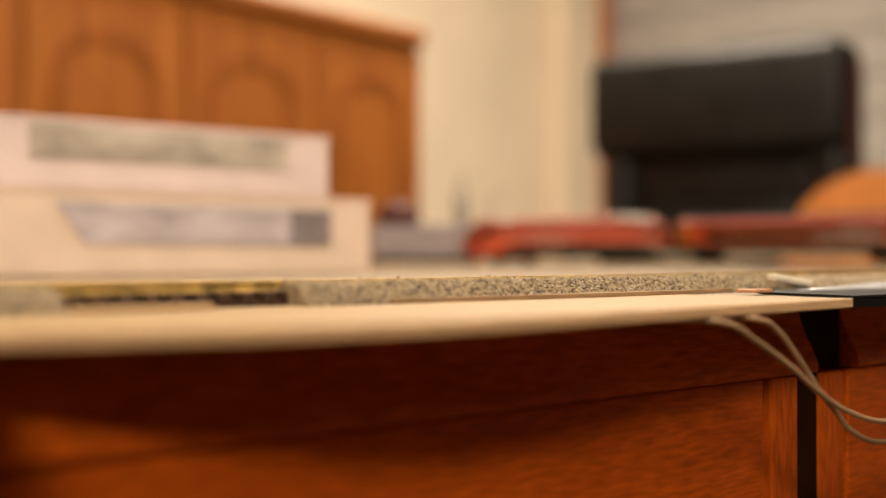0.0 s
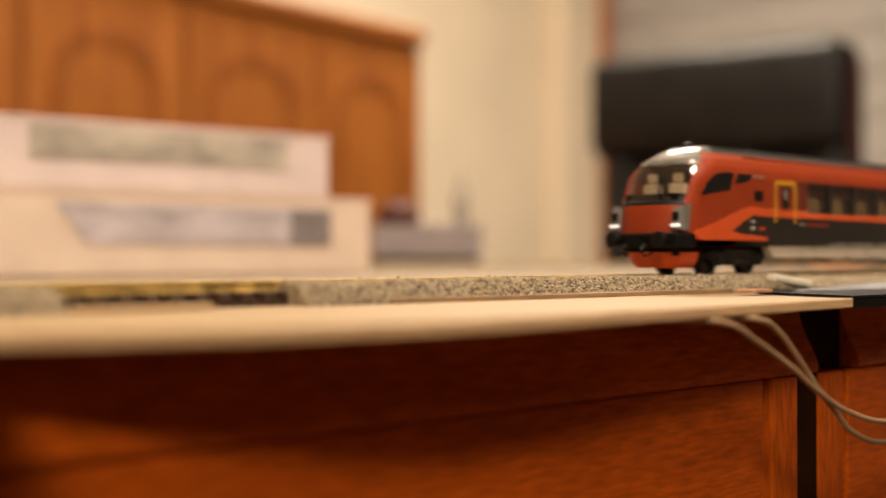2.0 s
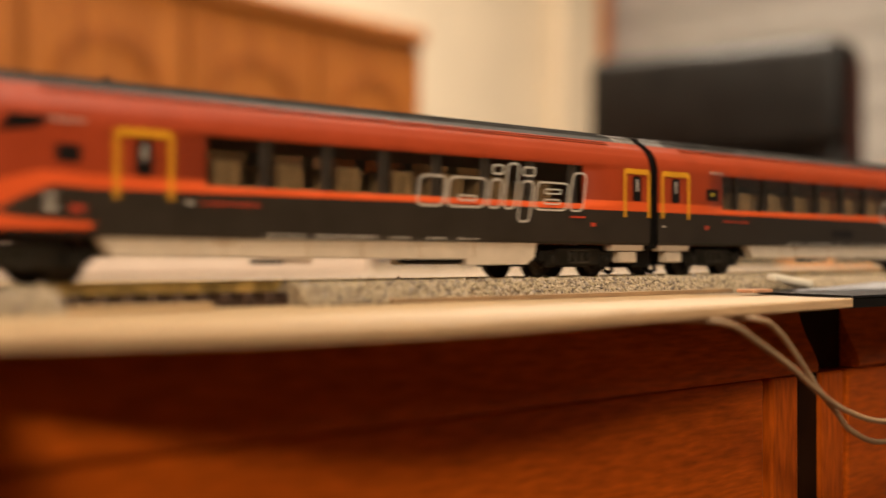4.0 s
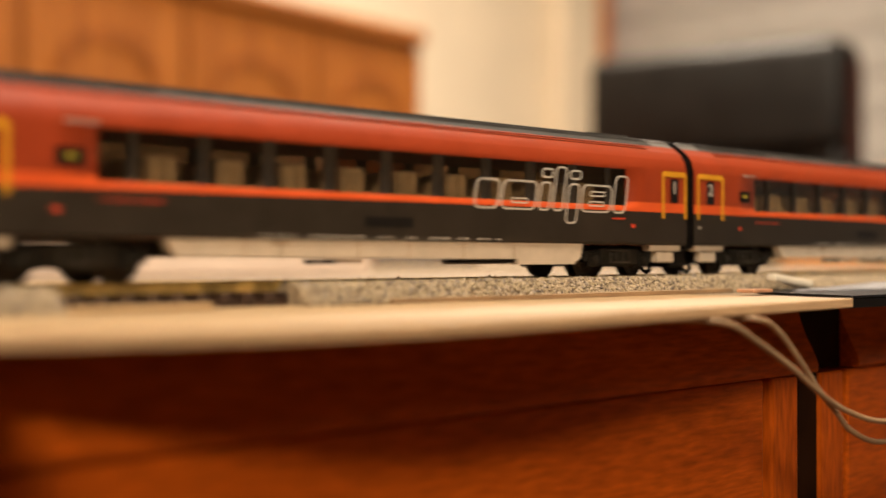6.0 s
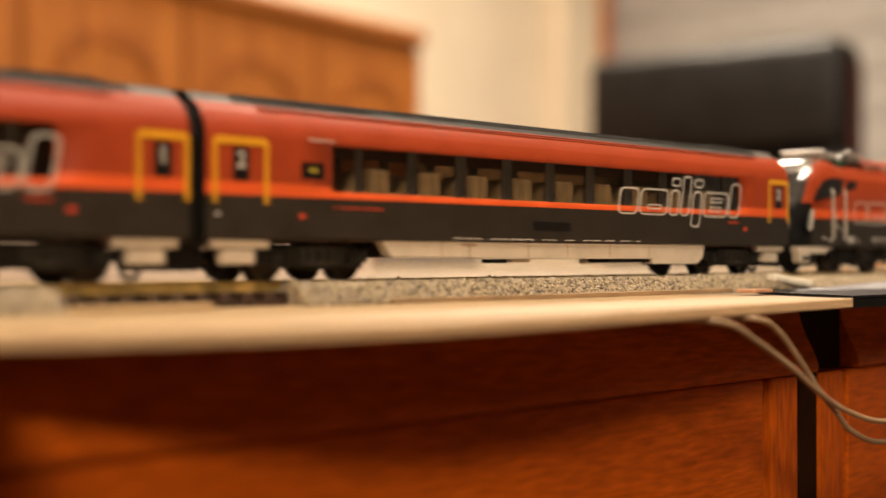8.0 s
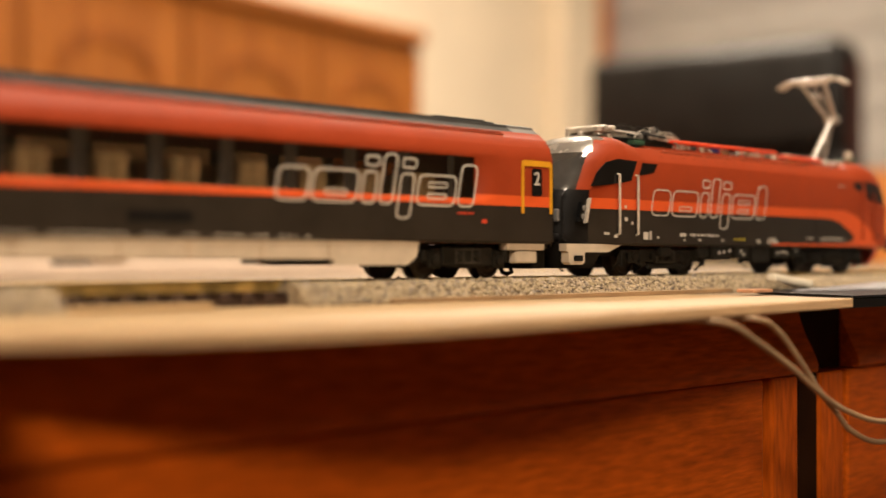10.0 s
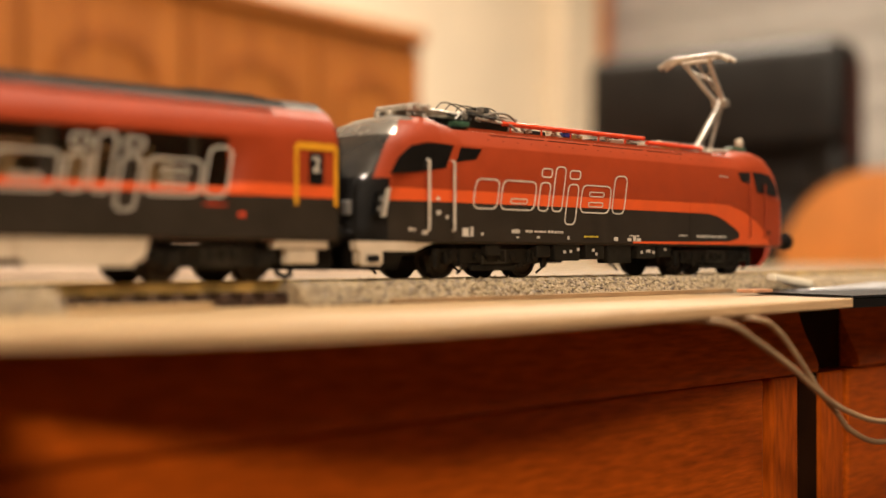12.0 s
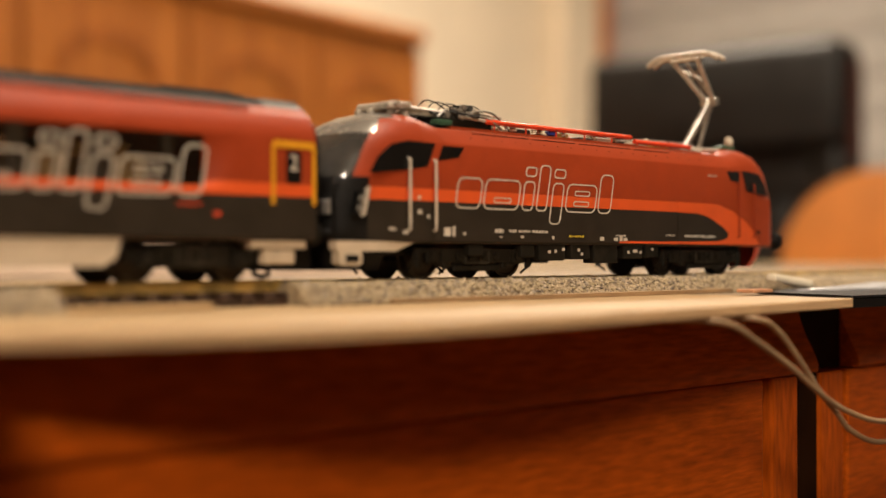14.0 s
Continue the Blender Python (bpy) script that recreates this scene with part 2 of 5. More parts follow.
# ---- room ----
def room():
    X0, X1, Y0, Y1, H = -2.2, 4.27, -2.7, 3.05, 2.5
    T = 0.12
    solid("floor", box(bmesh.new(), X0 - T, X1 + T, Y0 - T, Y1 + T, -0.1, 0), FLOORM, "brown parquet floor of the room", "floor", kind="structure")
    solid("ceiling", box(bmesh.new(), X0 - T, X1 + T, Y0 - T, Y1 + T, H, H + 0.1), CEIL, "white painted ceiling", "ceiling", kind="structure")
    solid("wall_north", box(bmesh.new(), X0 - T, X1 + T, Y1, Y1 + T, 0, H), WALLP, "cream painted plaster wall", "wall", kind="structure")
    # south and west walls are out of view, toned dark to lower bounced light
    solid("wall_south", box(bmesh.new(), X0 - T, X1 + T, Y0 - T, Y0, 0, H), TANWALL, "unseen wall toned dark tan to cut bounced light", "wall", kind="structure")
    solid("wall_west", box(bmesh.new(), X0 - T, X0, Y0, Y1, 0, H), TANWALL, "unseen wall toned dark tan to cut bounced light", "wall", kind="structure")
    east = solid("wall_east", box(bmesh.new(), X1, X1 + T, Y0, Y1, 0, H), PALEWALL, "greyish white wall clad with horizontal boards", "wall", kind="structure")
    h = 0.158
    bm = bmesh.new()
    box(bm, -0.018, -0.0005, Y0 + 0.002, Y1 - 0.002, 0.004, h - 0.006, bevel=0.004)
    me = mesh_of(bm, "board", PALEWALL)
    for i in range(int(H / h)):
        o = new("board", me)
        o.parent = east
        o.location = (X1, 0, i * h)
    # a flat pier with a wooden door post beside it
    solid("trim_pier", box(bmesh.new(), 3.885, 4.098, Y1 - 0.09, Y1 - 0.0005, 0, H, bevel=0.006), WALLP, "shallow cream plaster pier on the wall", "pier", kind="structure")
    solid("door_post", box(bmesh.new(), 4.100, 4.235, Y1 - 0.05, Y1 - 0.0005, 0, H, bevel=0.006), POSTWOOD, "orange-brown wooden door post", "door post", kind="structure")


room()


# added fitting above each unseen light; no ceiling lamp is in view
def ceiling_lamp(x, y):
    t = thing("ceiling_lamp", "added ceiling lamp out of view, round and white with a frosted shade", "lamp", pose(x, y, 2.5), group="ceiling lamps")
    part("base", lathe(bmesh.new(), [(0.10, -0.02), (0.10, 0.0)]), METAL, t)
    part("shade", lathe(bmesh.new(), [(0.21, -0.022), (0.20, -0.045), (0.13, -0.065), (0.02, -0.07)]), SHADE, t, smooth=True)


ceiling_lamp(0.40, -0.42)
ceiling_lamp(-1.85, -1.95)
ceiling_lamp(2.1, 1.36)


# ---- layout board and the desk under it ----
ZB = RAIL - 0.006       # top of the plywood
BOARD_T = 0.0028
# the first four points, out of view, jut out only to shade the sideboard
EDGE = [(-0.62, -0.205), (0.025, -0.205), (0.042, -0.162), (0.070, -0.098), (0.0895, -0.0690), (0.118, -0.083), (0.14, -0.0905), (0.17, -0.0955), (0.21, -0.0953), (0.27, -0.0905), (0.3525, -0.0840)]      # front edge of the near board, cut with a slow curve


def sheet(bm, pts, z0, z1):
    a = [bm.verts.new((x, y, z0)) for x, y in pts]
    b = [bm.verts.new((x, y, z1)) for x, y in pts]
    n = len(pts)
    bm.faces.new(a[::-1])
    bm.faces.new(b)
    for i in range(n):
        f = bm.faces.new((a[i], a[(i + 1) % n], b[(i + 1) % n], b[i]))
        f.material_index = 1
    return bm


def boards():
    ob = solid("plywood_board", sheet(bmesh.new(), [*EDGE, (0.3525, 0.30), (-0.62, 0.30)], ZB - BOARD_T, ZB), [PLY, PLYEDGE],
               "thin pale plywood board carrying the model track", "board")
    m = ob.modifiers.new("bevel", "BEVEL")
    m.width, m.segments = 0.0004, 2
    solid("layout_board", sheet(bmesh.new(), [(0.3526, -0.083), (1.35, -0.083), (1.35, 1.12), (-0.62, 1.12), (-0.62, 0.301), (0.3526, 0.301)], ZB - BOARD_T - 0.0002, ZB - 0.0002),
          [BOARDTOP, BLACK], "large beige layout board with a dark front edge", "board")


boards()


def cabinet_unit(x0, x1, label, top_from, top_to):
    """A panelled sideboard with a moulded top; its moulding runs from top_from to top_to."""
    top = ZB - BOARD_T - 0.0006
    t = thing("sideboard", label, "sideboard", pose(0, 0, 0), group="sideboards under the board")
    yf = FRONT
    m = 0.001
    # moulded top: a cove that flares out to a rounded lip, drawn along x
    prof = [(yf + 0.0065, 0), (yf + 0.0060, -0.0030), (yf + 0.0048, -0.0070), (yf + 0.0030, -0.0110), (yf + 0.0008, -0.0150), (yf - 0.0007, -0.0182), (yf - 0.0012, -0.0200), (yf - 0.0012, -0.0214), (yf - 0.0007, -0.0222), (yf + 0.0002, -0.0224), (0.5, -0.0224), (0.5, 0)]
    bm = bmesh.new()
    a = [bm.verts.new((top_from, y, top + z)) for y, z in prof]
    b = [bm.verts.new((top_to, y, top + z)) for y, z in prof]
    n = len(prof)
    bm.faces.new(a)
    bm.faces.new(b[::-1])
    for i in range(n):
        bm.faces.new((a[i], b[i], b[(i + 1) % n], a[(i + 1) % n]))
    part("top", bm, DESK, t, smooth=True)
    z1, z0 = top - 0.0226, 0.0
    part("carcass", box(bmesh.new(), x0 + m, x1 - m, yf + 0.012, 0.49, 0.06, z1), DESK, t)
    w = 0.0160
    for s0 in (x0 + m, x1 - m - w):
        part("stile", box(bmesh.new(), s0, s0 + w, yf, yf + 0.0118, 0.06, z1 - 0.0002, bevel=0.001), DESKV, t)
    part("bottom_rail", box(bmesh.new(), x0 + m + w, x1 - m - w, yf, yf + 0.0118, 0.06, 0.11, bevel=0.001), DESK, t)
    part("panel", box(bmesh.new(), x0 + m + w + 0.0040, x1 - m - w - 0.0040, yf + 0.0006, yf + 0.0118, 0.1135, z1 - 0.0002, bevel=0.0010), DESK, t)
    part("plinth", box(bmesh.new(), x0 + 0.01, x1 - 0.01, yf + 0.02, 0.48, z0, 0.06), DESK, t)
    return t


FRONT = -0.053
cabinet_unit(-0.62, 0.3763, "red-brown varnished wooden sideboard with a panelled front", -0.62, 0.3861)
right_unit = cabinet_unit(0.3882, 1.33, "red-brown varnished wooden sideboard standing beside its twin", 0.4140, 1.33)
# near-black strip put in for the shade in the gap between the sideboards
part("filler_strip", boxes([(0.3767, 0.3879, FRONT + 0.0006, FRONT + 0.0110, 0.06, ZB - 0.0260), (0.3866, 0.4137, FRONT + 0.0060, FRONT + 0.0110, ZB - 0.0258, ZB - 0.0036)]), GAPSHADE, right_unit, "near-black strip painting the shade between the sideboards")
t = thing("trestle_table", "plain dark trestle table under the rear of the board", "table", pose(0, 0, 0))
part("tabletop", box(bmesh.new(), -0.44, 1.34, 0.52, 1.10, ZB - 0.031, ZB - BOARD_T - 0.0006), DESK, t)
for lx in (-0.40, 1.26):
    for ly in (0.55, 1.04):
        part("leg", box(bmesh.new(), lx, lx + 0.04, ly, ly + 0.04, 0, ZB - 0.0312), DESKV, t)

# ---- the track: a straight and a half circle behind it ----
XC, RC = 745.0, 358.0


def path(p):
    """Place and heading (radians) on the centre line, p millimetres along it."""
    if p <= XC:
        return Vector((p, 0)), 0.0
    a = (p - XC) / RC
    if a <= math.pi:
        return Vector((XC + RC * math.sin(a), RC - RC * math.cos(a))), a
    return Vector((XC - (p - XC - math.pi * RC), 2 * RC)), math.pi


def sweep(bm, prof, p0, p1, step, off):
    """Draws a profile of (across, up) along the centre line."""
    n = max(1, int((p1 - p0) / step))
    rings = []
    for i in range(n + 1):
        c, a = path(p0 + (p1 - p0) * i / n)
        side = Vector((-math.sin(a), math.cos(a)))
        rings.append([bm.verts.new(((c.x + side.x * (y + off)) * MM, (c.y + side.y * (y + off)) * MM, RAIL + z * MM)) for y, z in prof])
    k = len(prof)
    for u, v in zip(rings, rings[1:]):
        for j in range(k):
            bm.faces.new((u[j], u[(j + 1) % k], v[(j + 1) % k], v[j]))
    bm.faces.new(rings[0][::-1])
    bm.faces.new(rings[-1])
    return bm


RAILPROF = [(-1.1, -2.5), (-1.1, -2.2), (-0.35, -1.9), (-0.35, -0.8), (-0.55, -0.6), (-0.55, -0.1), (-0.4, 0), (0.4, 0), (0.55, -0.1), (0.55, -0.6), (0.35, -0.8), (0.35, -1.9), (1.1, -2.2), (1.1, -2.5)]


def model_track():
    t = thing("model_track", "model railway track with brass-coloured rails on brown sleepers", "railway track", pose(0, 0, 0))
    for off in (-8.8, 8.8):
        part("rail", sweep(bmesh.new(), RAILPROF, -300, 2600, 12, off), BRASS, t, smooth=False)
    bm = bmesh.new()
    box(bm, -1.5, 1.5, -14, 14, -5.9, -2.52, bevel=0.25, segs=1, k=MM)
    me = mesh_of(bm, "sleeper", SLEEPER)
    # the web also stands in for the shade between the bare sleepers
    part("sleeper_web", box(bmesh.new(), 128, 206, -13.2, 13.2, -5.9, -4.4, k=MM), SLEEPER, t, "dark brown web joining the sleepers, also painting the shade between them").location.z = RAIL
    p = 8.0
    while p < 400:
        if 128 < p < 206:
            ob = new("sleeper", me)
            ob.parent = t
            ob.location = (p * MM, 0, RAIL)
        p += 6.6
    bm = bmesh.new()
    while p < 2590:
        c, a = path(p)
        m = Matrix.Translation((c.x * MM, c.y * MM, RAIL)) @ Matrix.Rotation(a, 4, "Z")
        q = bmesh.new()
        box(q, -1.5, 1.5, -14, 14, -5.9, -2.52, k=MM)
        q.transform(m)
        tmp = bpy.data.meshes.new("tmp")
        q.to_mesh(tmp)
        q.free()
        bm.from_mesh(tmp)
        bpy.data.meshes.remove(tmp)
        p += 7.2
    tagged(part("sleepers", bm, SLEEPER, t), kind="stuff")


model_track()


def ballast(p0, p1, seed, label, count, grains_to):
    """A foam bed with loose grains on its crown and shoulders."""
    rng = np.random.default_rng(seed)
    bm = bmesh.new()
    crown = [(-21.5, -5.95), (-20.5, -4.4), (-18.6, -2.2), (-16.4, -1.0), (-10.2, -0.9), (-10, -2.0), (-7.4, -2.0), (-7.2, -1.3), (7.2, -1.3), (7.4, -2.0), (10, -2.0), (10.2, -0.9), (16.4, -1.0), (18.6, -2.2), (20.5, -4.4), (21.5, -5.95)]
    sweep(bm, crown, p0, p1, 2.0, 0)
    for v in bm.verts:
        q = v.co * 900
        v.co.z += 0.00035 * noise.noise(q) if v.co.z > ZB + 0.0006 else 0
        v.co.y += 0.0003 * noise.noise(q + Vector((9, 3, 1)))
    ob = solid("ballast_bed", bm, CORK, label, "ballast", group="ballast beds")
    octa = np.array([(1, 0, 0), (-1, 0, 0), (0, 1, 0), (0, -1, 0), (0, 0, 1), (0, 0, -1)], float)
    tri = np.array([(0, 2, 4), (2, 1, 4), (1, 3, 4), (3, 0, 4), (2, 0, 5), (1, 2, 5), (3, 1, 5), (0, 3, 5)])
    line = [(-21.6, -5.7), (-20.4, -4.2), (-18.5, -2.0), (-16.3, -0.85), (-13.5, -0.7), (-10.4, -0.75)]
    seg = np.array(line)
    length = np.concatenate([[0], np.cumsum(np.hypot(*np.diff(seg, axis=0).T))])
    d = rng.random(count) * length[-1]
    y = np.interp(d, length, seg[:, 0])
    z = np.interp(d, length, seg[:, 1])
    far = rng.random(count) < 0.22
    y = np.where(far, rng.uniform(-7, 16, count), y)
    z = np.where(far, np.where(np.abs(y) > 10, -0.75, -1.1), z)
    x = rng.uniform(p0, grains_to, count)
    r = np.clip(rng.lognormal(-0.60, 0.38, count), 0.28, 1.25)
    z = np.minimum(z + rng.uniform(-0.15, 0.25, count), 0.35 - 0.2 * r)
    verts = octa[None] * (r[:, None, None] * rng.uniform(0.6, 1.15, (count, 6, 1))) * np.array([1.0, 0.95, 0.85])
    ang = rng.uniform(0, 6.28, count)
    c, s = np.cos(ang)[:, None], np.sin(ang)[:, None]
    vx, vy = verts[..., 0] * c - verts[..., 1] * s, verts[..., 0] * s + verts[..., 1] * c
    verts = np.stack([vx + x[:, None], vy + y[:, None], verts[..., 2] + z[:, None]], -1).reshape(-1, 3) * MM
    verts[:, 2] += RAIL
    faces = (tri[None] + 6 * np.arange(count)[:, None, None]).reshape(-1, 3)
    me = bpy.data.meshes.new("gravel")
    me.from_pydata(verts.tolist(), [], faces.tolist())
    me.materials.append(STONE)
    g = new("gravel", me)
    g.parent = ob
    tagged(g, "loose speckled grey and beige stone grains", kind="stuff")


ballast(198, 1900, 3, "speckled grey-beige ballast bed along the track", 9500, 430)
ballast(-60, 134, 4, "speckled ballast bed before the bare stretch of track", 5200, 134)
solid("cork_strip", box(bmesh.new(), 0.1345, 0.170, -0.0225, -0.0190, ZB + 0.0001, ZB + 0.0016, bevel=0.0003), PLY, "thin pale strip of wood beside the bare track", "strip")
card = solid("card_strip", sheet(bmesh.new(), [(0.225, -0.0235), (0.30, -0.0275), (0.345, -0.0262), (0.385, -0.0222), (0.385, -0.0205), (0.225, -0.0205)], ZB + 0.0001, ZB + 0.0013), [CARDBROWN, CARDBROWN], "thin curled brown card edge under the ballast", "card")


# ---- the train ----
# Lengths in millimetres; x runs from the left gap of each vehicle, y across, z up from the rail heads.
PITCHLEN = 265.0
SIDE = [(-15.4, 10.0), (-16.2, 10.9), (-16.2, 20.9), (-16.2, 22.6), (-16.2, 24.0), (-16.2, 34.3), (-16.1, 35.6), (-15.3, 38.4), (-15.15, 38.6), (-13.4, 41.2), (-13.2, 41.3), (-11.2, 42.9), (-10.9, 43.2), (-8.4, 44.7), (-8.2, 45.4), (-4.5, 46.1), (0, 46.3)]


def shell(bm, xs, prof, paint, k=MM, shift=0.0):
    """A hull along x; paint(x, y, z) gives a cell's material slot, or None for an opening."""
    full = prof + [(-y, z) for y, z in prof[-2::-1]]
    rings = [[bm.verts.new(((x - shift) * k, y * k, z * k)) for y, z in full] for x in xs]
    for i in range(len(xs) - 1):
        for j in range(len(full) - 1):
            mx, my, mz = (xs[i] + xs[i + 1]) / 2, (full[j][0] + full[j + 1][0]) / 2, (full[j][1] + full[j + 1][1]) / 2
            m = paint(mx, my, mz)
            if m is not None:
                f = bm.faces.new((rings[i][j], rings[i + 1][j], rings[i + 1][j + 1], rings[i][j + 1]))
                f.material_index = m
        f = bm.faces.new((rings[i][0], rings[i][-1], rings[i + 1][-1], rings[i + 1][0]))
        f.material_index = 0
    return rings


def half_width(prof, z):
    zs = [q for _, q in prof]
    return float(np.interp(z, zs, [-y for y, _ in prof]))


def nose(bm, prof, levels, tip, xb, n, paint, k=MM, shift=0.0, steps=22, join=None):
    """A rounded end: at each height a curve from side to side round the tip."""
    rows = []
    for z in levels:
        w, xt = half_width(prof, z), float(np.interp(z, [a for a, _ in tip], [b for _, b in tip]))
        base = xb(z) if callable(xb) else xb
        row = []
        for i in range(steps + 1):
            q = -math.pi / 2 + math.pi * i / steps
            e = 2.0 / n
            y = w * math.copysign(abs(math.sin(q)) ** e, q)
            x = base - (base - xt) * abs(math.cos(q)) ** e
            row.append(bm.verts.new(((x - shift) * k, y * k, z * k)))
        if join is not None:
            row = [bm.verts.new(((join - shift) * k, -w * k, z * k)), *row, bm.verts.new(((join - shift) * k, w * k, z * k))]
        rows.append(row)
    for a in range(len(rows) - 1):
        for i in range(len(rows[a]) - 1):
            mz = (levels[a] + levels[a + 1]) / 2
            q = -math.pi / 2 + math.pi * (min(max(i + 0.5 - (join is not None), 0), steps)) / steps
            m = paint(math.degrees(q), mz)
            if m is not None:
                f = bm.faces.new((rows[a][i], rows[a][i + 1], rows[a + 1][i + 1], rows[a + 1][i]))
                f.material_index = m
    if half_width(prof, levels[-1]) > 0.01:
        f = bm.faces.new(rows[-1])
        f.material_index = paint(0, levels[-1] + 1) or 0
    f = bm.faces.new(rows[0][::-1])
    f.material_index = 0


def thicken(ob, mm):
    m = ob.modifiers.new("thickness", "SOLIDIFY")
    m.thickness, m.offset = mm * MM, -1


def wheelset(r):
    bm = bmesh.new()
    for s in (-1, 1):
        prof = [(0.9, s * 9.9), (2.2, s * 10.0), (r * 0.55, s * 9.5), (r * 0.80, s * 9.6), (r * 0.86, s * 10.0), (r, s * 9.9), (r * 1.01, s * 7.6), (r * 1.12, s * 7.4), (r * 1.12, s * 6.8), (r * 0.5, s * 6.9), (0.9, s * 6.8)]
        lathe(bm, prof, 28, MM, "y")
    lathe(bm, [(1.0, -11.5), (1.0, 11.5)], 10, MM, "y")
    return mesh_of(bm, "wheelset", RUST, True)


WHEELS = {5.2: wheelset(5.2), 6.4: wheelset(6.4)}
MOVERS = []


def bogie(car, x, base, r, heavy=False):
    """A bogie with its two wheelsets, turning about its pivot."""
    bm, frames = bmesh.new(), []
    for s in (-1, 1):
        y0, y1 = (10.6, 13.2) if s > 0 else (-13.2, -10.6)
        h = base / 2
        z0, z1 = (4.4, 8.6) if not heavy else (5.2, 9.6)
        prism(bm, [(-h - 4.5, z0 + 1), (-h - 4.5, z1 - 1.2), (-h + 3, z1), (h - 3, z1), (h + 4.5, z1 - 1.2), (h + 4.5, z0 + 1), (h + 3, z0 + 0.4), (h - 4, z0 + 2), (4, z0 - 1.4), (-4, z0 - 1.4), (-h + 4, z0 + 2), (-h - 3, z0 + 0.4)], y0, y1, MM)
        ya, yb = (13.2, 14.6) if s > 0 else (-14.6, -13.2)
        for hx in (-h, h):
            box(bm, hx - 2.4, hx + 2.4, ya, yb, r - 2.2, r + 2.4, bevel=0.5, k=MM)
            lathe(bm, [(1.5, 13.2 * s), (1.5, 15.2 * s), (0.4, 15.4 * s)], 12, MM, "y", (hx, 0, r))
        pw = base / 2 - 3.0
        box(bm, -pw, pw, min(ya, yb), max(ya, yb) - 0.3, 3.6 if not heavy else 4.4, 8.8, bevel=0.4, k=MM)
        yo = yb if s > 0 else ya
        pf = min(pw, 5.2)
        fm = bmesh.new()
        frames.append(fm)
        for hx in (-pf + 0.4, -pf / 3, pf / 3, pf - 0.4):
            box(fm, hx - 0.35, hx + 0.35, yo - 0.25, yo + 0.35, 4.4, 8.4, bevel=0.1, segs=1, k=MM)
        for hz in (4.4, 8.2):
            box(fm, -pf, pf, yo - 0.25, yo + 0.3, hz - 0.3, hz + 0.3, bevel=0.1, segs=1, k=MM)
        if heavy:
            # sand boxes, brake hangers, dampers and the low tie bars
            for hx in (-h, h):
                for e in (-1, 1):
                    box(bm, hx + e * 5.2 - 1.1, hx + e * 5.2 + 1.1, min(ya, yb) + 0.3, max(ya, yb), 3.0, 8.8, bevel=0.3, segs=1, k=MM)
                    tube(bm, [(hx + e * 6.6, 13.8 * s, 8.6), (hx + e * 7.2, 13.4 * s, 4.2), (hx + e * 6.4, 10.0 * s, 1.4)], 0.38, 6, MM)
                box(bm, hx - 4.2, hx + 4.2, min(ya, yb) + 0.2, max(ya, yb) - 0.2, 7.4, 8.6, bevel=0.2, segs=1, k=MM)
            box(bm, -9.5, 9.5, min(ya, yb) + 0.1, max(ya, yb) - 0.4, 2.2, 3.8, bevel=0.3, segs=1, k=MM)
            for hx in (-7.6, -2.6, 2.6, 7.6):
                lathe(bm, [(1.25, 13.4 * s), (1.25, 15.3 * s), (0.3, 15.5 * s)], 10, MM, "y", (hx, 0, 6.3))
        else:
            for hx in (-h - 3.6, h + 3.6):
                box(bm, hx - 0.9, hx + 0.9, min(ya, yb) + 0.3, max(ya, yb), 4.6, 8.2, bevel=0.3, segs=1, k=MM)
            for hx in (-3.6, 3.6):
                lathe(bm, [(1.3, 13.4 * s), (1.3, 15.1 * s), (0.3, 15.3 * s)], 10, MM, "y", (hx, 0, 6.3))
        box(bm, -8, 8, min(ya, yb) + 0.2, max(ya, yb) - 0.2, 7.6, 8.6, bevel=0.2, k=MM)
        tube(bm, [(-h + 1, 13.6 * s, 4.2), (-3, 13.6 * s, 3.4), (3, 13.6 * s, 3.4), (h - 1, 13.6 * s, 4.2)], 0.4, 6, MM)
    box(bm, -base / 2 - 2, base / 2 + 2, -10.4, 10.4, 5.2, 9.6, k=MM)
    box(bm, -5.5, 5.5, -12, 12, 3.4, 9.5, bevel=0.8, k=MM)
    ob = part("bogie", bm, UNDER, car, at=(x * MM, 0, 0))
    for fm in frames:
        part("spring_frame", fm, UNDERLIGHT, ob, "lighter grey-brown spring frame")
    for hx in (-base / 2, base / 2):
        w = new("wheelset", WHEELS[r])
        w.parent = ob
        w.location = (hx * MM, 0, r * MM)
        w["roll"] = r
    return ob


def ribbon(bm, pts, width, y0, y1):
    """A closed outline of the given width, as on printed lettering-free emblems."""
    n = len(pts)
    P = [Vector((x, z)) for x, z in pts]
    inner, outer = [], []
    for i in range(n):
        a, b, c = P[i - 1], P[i], P[(i + 1) % n]
        d1, d2 = (b - a).normalized(), (c - b).normalized()
        nrm = (Vector((-d1.y, d1.x)) + Vector((-d2.y, d2.x))).normalized()
        q = width / 2 / max(0.5, nrm.dot(Vector((-d1.y, d1.x))))
        inner.append(b + nrm * q)
        outer.append(b - nrm * q)
    for i in range(n):
        j = (i + 1) % n
        v = [bm.verts.new((p.x * MM, y * MM, p.y * MM)) for y in (y0, y1) for p in (inner[i], inner[j], outer[j], outer[i])]
        for f in ((0, 1, 2, 3), (7, 6, 5, 4), (0, 4, 5, 1), (2, 6, 7, 3)):
            bm.faces.new([v[q] for q in f])


